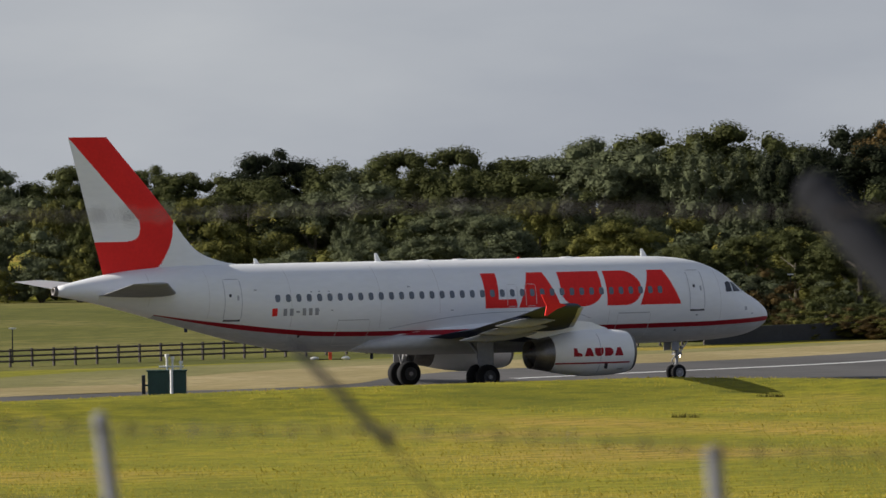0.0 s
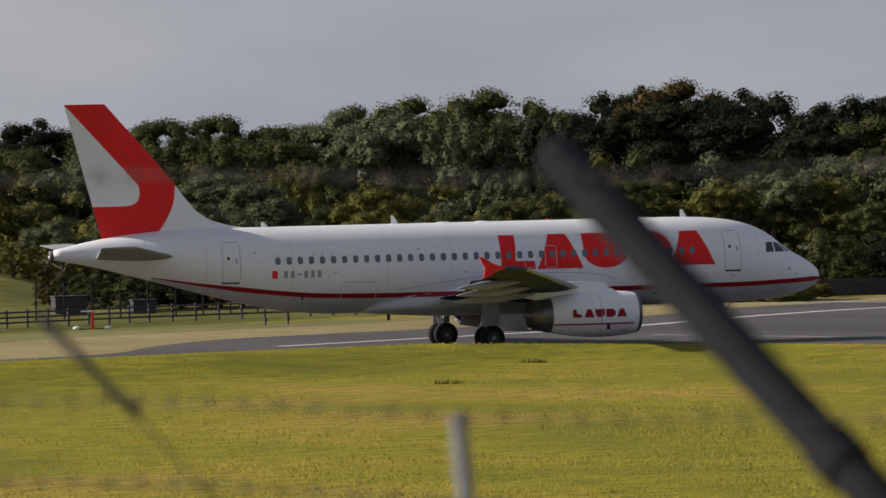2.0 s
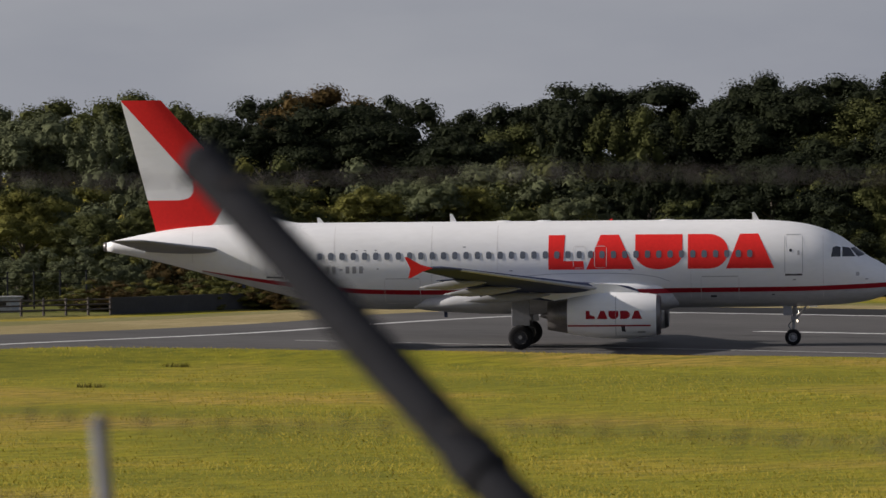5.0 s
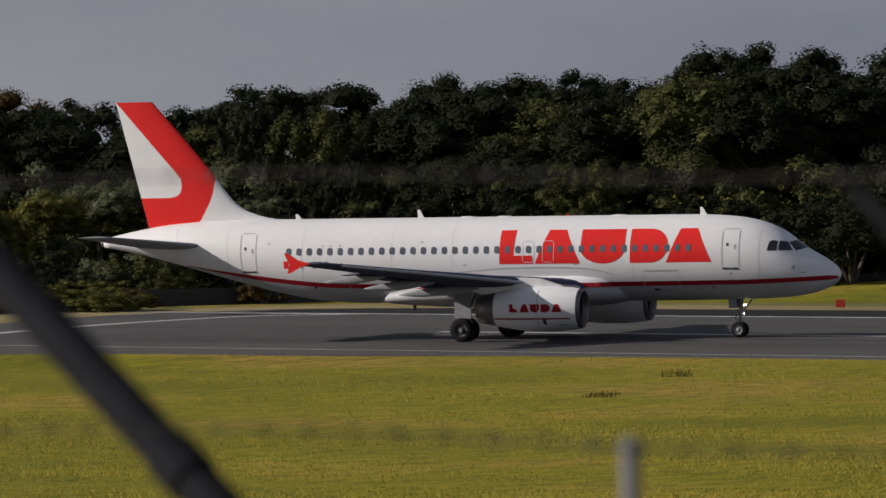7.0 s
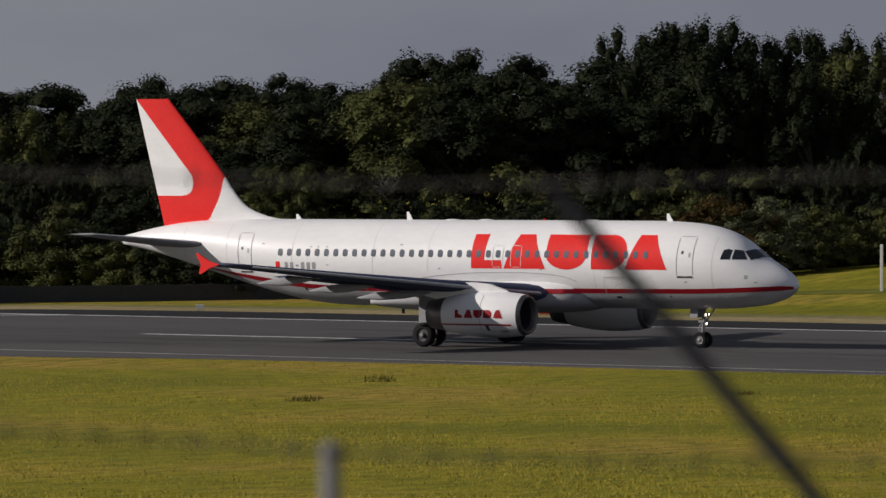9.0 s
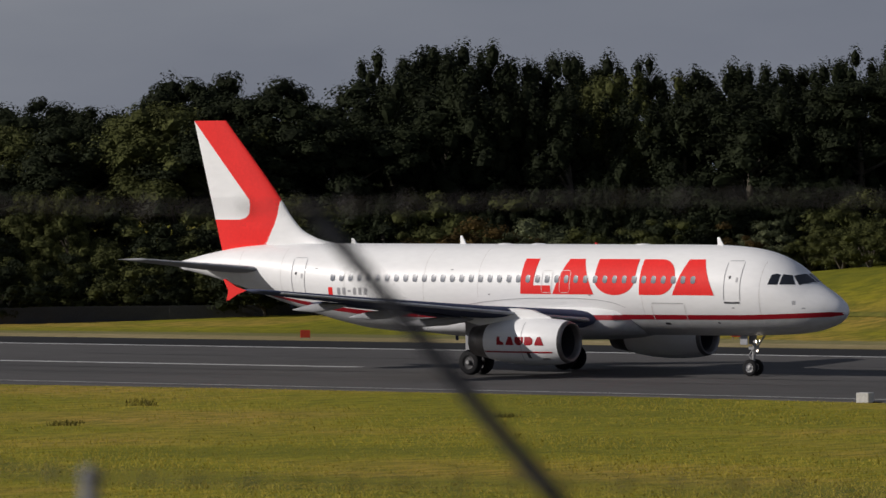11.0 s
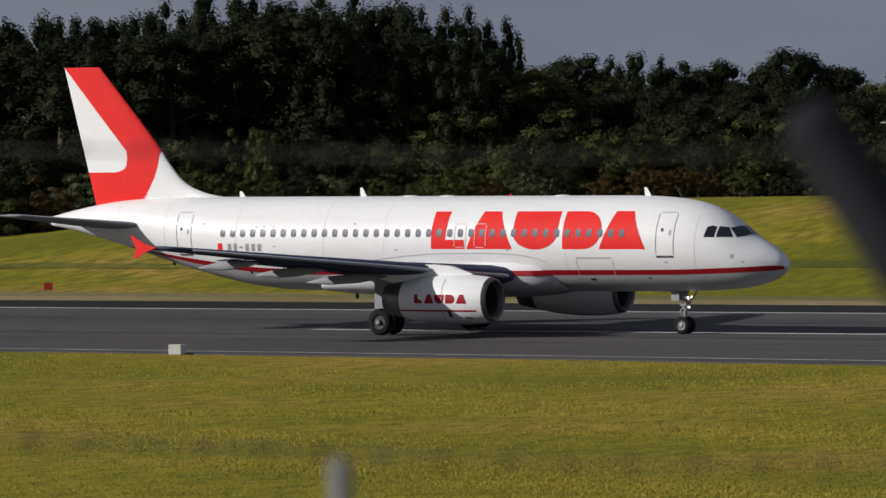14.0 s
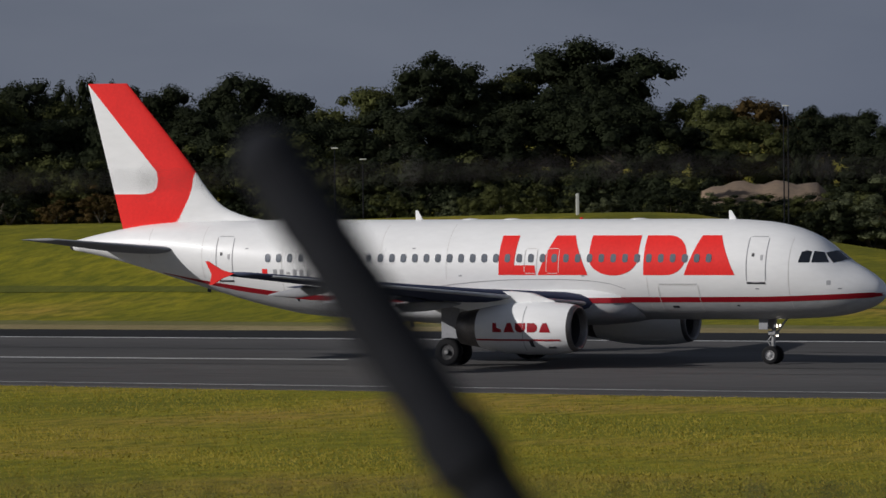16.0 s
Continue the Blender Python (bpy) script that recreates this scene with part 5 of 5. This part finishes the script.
def build_block():
    c = new("distance_marker")
    tagged(c, "weathered pale concrete marker block by the runway edge", "marker")
    c.matrix_world = pose(-143.0, 219.4, terrain(-143.0, 219.4), 0, 0, 8)
    bm = bmesh.new()
    box(bm, -0.28, 0.28, -0.27, 0.27, 0, 0.42, 0.03)
    part("block", bm, CONCRETE, c)
    bm = bmesh.new()
    box(bm, -0.3, -0.285, -0.18, 0.18, 0.08, 0.36)
    part("plate", bm, PALE, c)


build_block()


def lamp_post(b, d, h):
    x, y = at_bearing(b + 0.14, d)
    z = terrain(x, y)
    p = new("lamp_post")
    tagged(p, "thin grey steel lamp post", "lamp post")
    p.matrix_world = pose(x, y, z, 0, 0, -b)
    for x0 in ((0,) if h < 7 else (-0.13, 0.13)):
        bm = bmesh.new()
        tube(bm, (x0, 0, -0.2), (x0, 0, h), 0.045, 0.03, 8)
        part("pole", bm, OLD_STEEL, p)
    bm = bmesh.new()
    box(bm, -0.2, 0.2, -0.08, 0.08, h, h + 0.08, 0.02)
    part("lamp_head", bm, PALE, p)


for b, d, h in ((-46.7, 405, 3.4), (-26.7, 372, 3.4), (-26.95, 374, 4.1), (-22.95, 378, 7.5), (-53.6, 352, 1.9)):
    lamp_post(b, d, h)
for b, d, h in ((-35.2, 372, 2.7), (-24.8, 366, 1.2)):
    x, y = at_bearing(b + 0.14, d)
    bm = bmesh.new()
    box(bm, -0.09, 0.09, -0.09, 0.09, -0.2, h, 0.02)
    p = part("marker_post", bm, PALE, None)
    tagged(p, "square white marker post on the grass bank", "post")
    p.matrix_world = pose(x, y, terrain(x, y), 0, 0, 30)


def orange_marker(b, d):
    x, y = at_bearing(b, d)
    m = new("light_marker")
    tagged(m, "orange stake between two low white lights on grass", "marker")
    m.matrix_world = pose(x, y, terrain(x, y), 0, 0, -b)
    bm = bmesh.new()
    box(bm, -0.09, 0.09, -0.05, 0.05, -0.1, 0.95, 0.01)
    part("stake", bm, ORANGE, m)
    bm = bmesh.new()
    box(bm, -0.62, 0.06, -0.03, 0.03, 0.95, 1.03, 0.01)
    part("top_bar", bm, PALE, m, "white top bar")
    bm = bmesh.new()
    box(bm, -0.9, 0.9, -0.04, 0.04, -0.02, 0.06, 0.01)
    part("base_bar", bm, TIMBER, m, "dark base bar")
    for s in (-0.85, 0.85):
        bm = bmesh.new()
        bmesh.ops.create_uvsphere(bm, u_segments=12, v_segments=7, radius=1, matrix=Matrix.LocRotScale((s, 0, 0.08), None, (0.24, 0.2, 0.11)))
        part("light", bm, PALE, m, smooth=True)


orange_marker(-50.65, 351)


def edge_light(x, y):
    m = new("taxiway_light")
    tagged(m, "short dark taxiway light on a thin stem", "ground light", "lights by the taxiway")
    m.matrix_world = pose(x, y, terrain(x, y))
    bm = bmesh.new()
    tube(bm, (0, 0, -0.1), (0, 0, 0.24), 0.05, n=10)
    part("stem", bm, BARRIER, m)
    bm = bmesh.new()
    tube(bm, (0, 0, 0.24), (0, 0, 0.42), 0.12, 0.09, 12)
    part("lamp_head", bm, BARRIER, m)


edge_light(-265.0, 229.4)
edge_light(-265.2, 231.2)


def build_wire_fence():
    f = new("wire_fence")
    tagged(f, "dark steel post and wire security fence behind the timber one", "fence")
    line = [(-288 + 0.22 * k, 232 + 1.9 * k) for k in range(16)]
    for i, (x, y) in enumerate(line):
        z = terrain(x, y)
        bm = bmesh.new()
        tube(bm, (x, y, z - 0.2), (x, y, z + 2.3), 0.05, n=8)
        part("post", bm, OLD_STEEL, f)
        if i:
            px, py = line[i - 1]
            bm = bmesh.new()
            for h in (0.3, 0.7, 1.1, 1.5, 1.9, 2.25):
                tube(bm, (px, py, terrain(px, py) + h), (x, y, z + h), 0.012, n=4)
            part("wire", bm, OLD_STEEL, f)


build_wire_fence()


DULL = material("weathered_white_panel", (0.36, 0.36, 0.35), 0.7, vary=0.3, scale=1.5, fine=8)


def hut(b, d, w, h, mat, label):
    x, y = at_bearing(b, d)
    c = new("cabin")
    tagged(c, label, "cabin")
    c.matrix_world = pose(x, y, terrain(x, y) - 0.05, 0, 0, -b + 12)
    bm = bmesh.new()
    box(bm, -w / 2, w / 2, -w / 3, w / 3, 0, h, 0.05)
    part("body", bm, mat, c)
    bm = bmesh.new()
    box(bm, -w / 2 - 0.06, w / 2 + 0.06, -w / 3 - 0.06, w / 3 + 0.06, h, h + 0.09, 0.02)
    part("roof", bm, mat, c)
    bm = bmesh.new()
    box(bm, -w * 0.35, -w * 0.08, -w / 3 - 0.02, -w / 3 + 0.01, h * 0.5, h * 0.82)
    part("window", bm, GLASS_DARK, c)
    bm = bmesh.new()
    box(bm, w * 0.1, w * 0.36, -w / 3 - 0.025, -w / 3 + 0.01, 0.08, h * 0.85)
    part("door", bm, STEEL if mat is DULL else mat, c)


hut(-48.25, 377, 1.7, 0.95, DULL, "small white cabin behind the timber fence")
hut(-50.2, 380, 1.4, 0.85, BARRIER, "low dark equipment cabin behind the timber fence")
hut(-50.85, 382, 2.0, 1.1, BARRIER, "low dark equipment cabin behind the timber fence")

# ---- the perimeter fence close before the camera ----
FY = 12.0
POST_STEEL = material("dull_galvanised_post", (0.21, 0.215, 0.24), 0.7, vary=0.2, scale=5, fine=25, spec=0.3)


def fence_post(x, top, lean):
    p = new("fence_post")
    tagged(p, "slim galvanised steel fence post", "fence post", "posts of the perimeter fence")
    g = terrain(x, FY)
    p.location = (x, FY, g)
    bm = bmesh.new()
    tube(bm, (0.16 * lean, 0, -0.2), (0, 0, top - g), 0.023, n=14)
    part("post", bm, POST_STEEL, p)
    bm = bmesh.new()
    bmesh.ops.create_uvsphere(bm, u_segments=14, v_segments=8, radius=0.026, matrix=Matrix.Translation((0, 0, top - g)))
    part("cap", bm, POST_STEEL, p, smooth=True)


for x, top, lean in ((-18.9, 9.22, 1.7), (-15.85, 9.22, 1.5), (-13.08, 9.18, 0.8), (-10.12, 9.195, 0.1), (-7.4, 9.167, 0), (-4.5, 9.17, 0)):
    fence_post(x, top, lean)


def raking_strut(top, foot, r, foot_r=None, name="raking_strut"):
    """A sloping strut from its top down to the ground."""
    a, b = Vector(top), Vector(foot)
    g = terrain(a.x, a.y)
    k = (a.z - g) / (a.z - b.z)
    ground_point = a + (b - a) * k
    p = new(name)
    tagged(p, "dark sloping steel strut of the perimeter fence", "fence strut", "struts of the perimeter fence")
    p.location = ground_point
    bm = bmesh.new()
    q = b - ground_point
    tube(bm, (0, 0, -0.1), q, r if foot_r is None else foot_r, n=16)
    tube(bm, q, a - ground_point, r, n=16)
    part("strut", bm, OLD_STEEL, p)
    bm = bmesh.new()
    bmesh.ops.create_uvsphere(bm, u_segments=16, v_segments=8, radius=r * 1.05, matrix=Matrix.Translation(a - ground_point))
    part("cap", bm, OLD_STEEL, p, smooth=True)
    bm = bmesh.new()
    q = (b - a) * 0.86 + a - ground_point
    tube(bm, q - (b - a).normalized() * 0.05, q + (b - a).normalized() * 0.05, r * 1.18, n=16)
    part("collar", bm, OLD_STEEL, p)


def sight(b, up, y=FY):
    """The point at a bearing and rise (thousandths) in the fence's plane."""
    d = y / math.cos(radians(b))
    return (y * math.tan(radians(b)), y, EYE_Z + up * PX * d)


for top, foot, r, foot_r in ((sight(-46.5, -45), sight(-43.7, -669), 0.062, None), (sight(-27.38, -60, 9.6), sight(-25.43, -660, 9.6), 0.057, None),
                             (sight(-38.16, -90), sight(-35.83, -645), 0.02, None), (sight(-51.15, -300), sight(-50.3, -480), 0.013, 0.004)):
    raking_strut(top, foot, r, foot_r)


WIRE = material("rusty_wire", (0.06, 0.055, 0.055), 0.6, metal=0.5, vary=0.3, fine=30)


def barbed_wire(z, y, seed):
    r = random.Random(seed)
    bm = bmesh.new()
    n = 60
    for i in range(n):
        x0, x1 = -24 + 22 * i / n, -24 + 22 * (i + 1) / n
        tube(bm, (x0, y, z + 0.012 * math.sin(x0 * 2.1)), (x1, y, z + 0.012 * math.sin(x1 * 2.1)), 0.003, n=5)
    x = -24.0
    while x < -2:
        for _ in range(3):
            a = r.uniform(0, 3.14)
            d = Vector((r.uniform(-0.4, 0.4), math.cos(a), math.sin(a))).normalized() * 0.024
            c = Vector((x + r.uniform(-0.012, 0.012), y, z + 0.012 * math.sin(x * 2.1)))
            tube(bm, c - d, c + d, 0.0028, n=4)
        x += 0.155
    w = part("barbed_wire", bm, WIRE, None)
    tagged(w, "thin barbed wire strung along the perimeter fence", "wire", "wires of the perimeter fence", "stuff")


for k, z in enumerate((9.86, 9.21, 8.97)):
    barbed_wire(z, FY - 0.05, k)


# ---- what moves ----
TAXI = [
    (0, -229.32, 194.81, 78.52),
    (0.5, -228.17, 197.82, 75.19),
    (1, -227.00, 200.63, 71.81),
    (1.5, -225.55, 203.49, 68.18),
    (2, -223.68, 206.08, 64.13),
    (2.5, -221.61, 208.50, 60.20),
    (3, -219.38, 210.81, 56.62),
    (3.5, -217.02, 213.00, 52.88),
    (4, -214.65, 215.32, 48.78),
    (4.5, -212.41, 217.76, 44.58),
    (7, -206.60, 236.27, 23.50),
    (7.5, -203.51, 237.74, 18.78),
    (8, -200.21, 238.98, 14.96),
    (8.5, -196.81, 240.16, 11.01),
    (9, -193.09, 240.99, 7.83),
    (11.5, -172.07, 242.68, 0.61),
    (12, -166.93, 243.00, -0.01),
    (12.5, -161.89, 243.10, 0.01),
    (13, -156.78, 243.28, -0.08),
    (13.5, -151.30, 243.33, -0.06),
    (14, -145.21, 243.19, 0.13),
    (14.5, -138.69, 243.23, -0.27),
    (15, -131.93, 243.25, -0.35),
    (15.5, -124.13, 243.33, 0.05),
    (16, -115.64, 243.33, -0.02),
]


def motions():
    path = [(t, pose(x, y, 0.055, 0, 0, h)) for t, x, y, h in TAXI]
    walk(airliner, path)
    # ground covered, for the turning wheels
    at = [[airliner.animation_data.action.layers[0].strips[0].channelbag(airliner.animation_data.action_slot).fcurves.find("location", index=i).evaluate(frame(0) + k)
           for k in range(16 * FPS + 1)] for i in (0, 1)]
    gone = [0.0]
    for k in range(16 * FPS):
        gone.append(gone[-1] + math.hypot(at[0][k + 1] - at[0][k], at[1][k + 1] - at[1][k]))
    for ob, r in airliner_wheels:
        x, y, z = ob.location
        walk(ob, [(k / FPS, pose(x, y, z, 0, math.degrees(gone[k] / r) % 360, 0)) for k in range(16 * FPS + 1)])


motions()
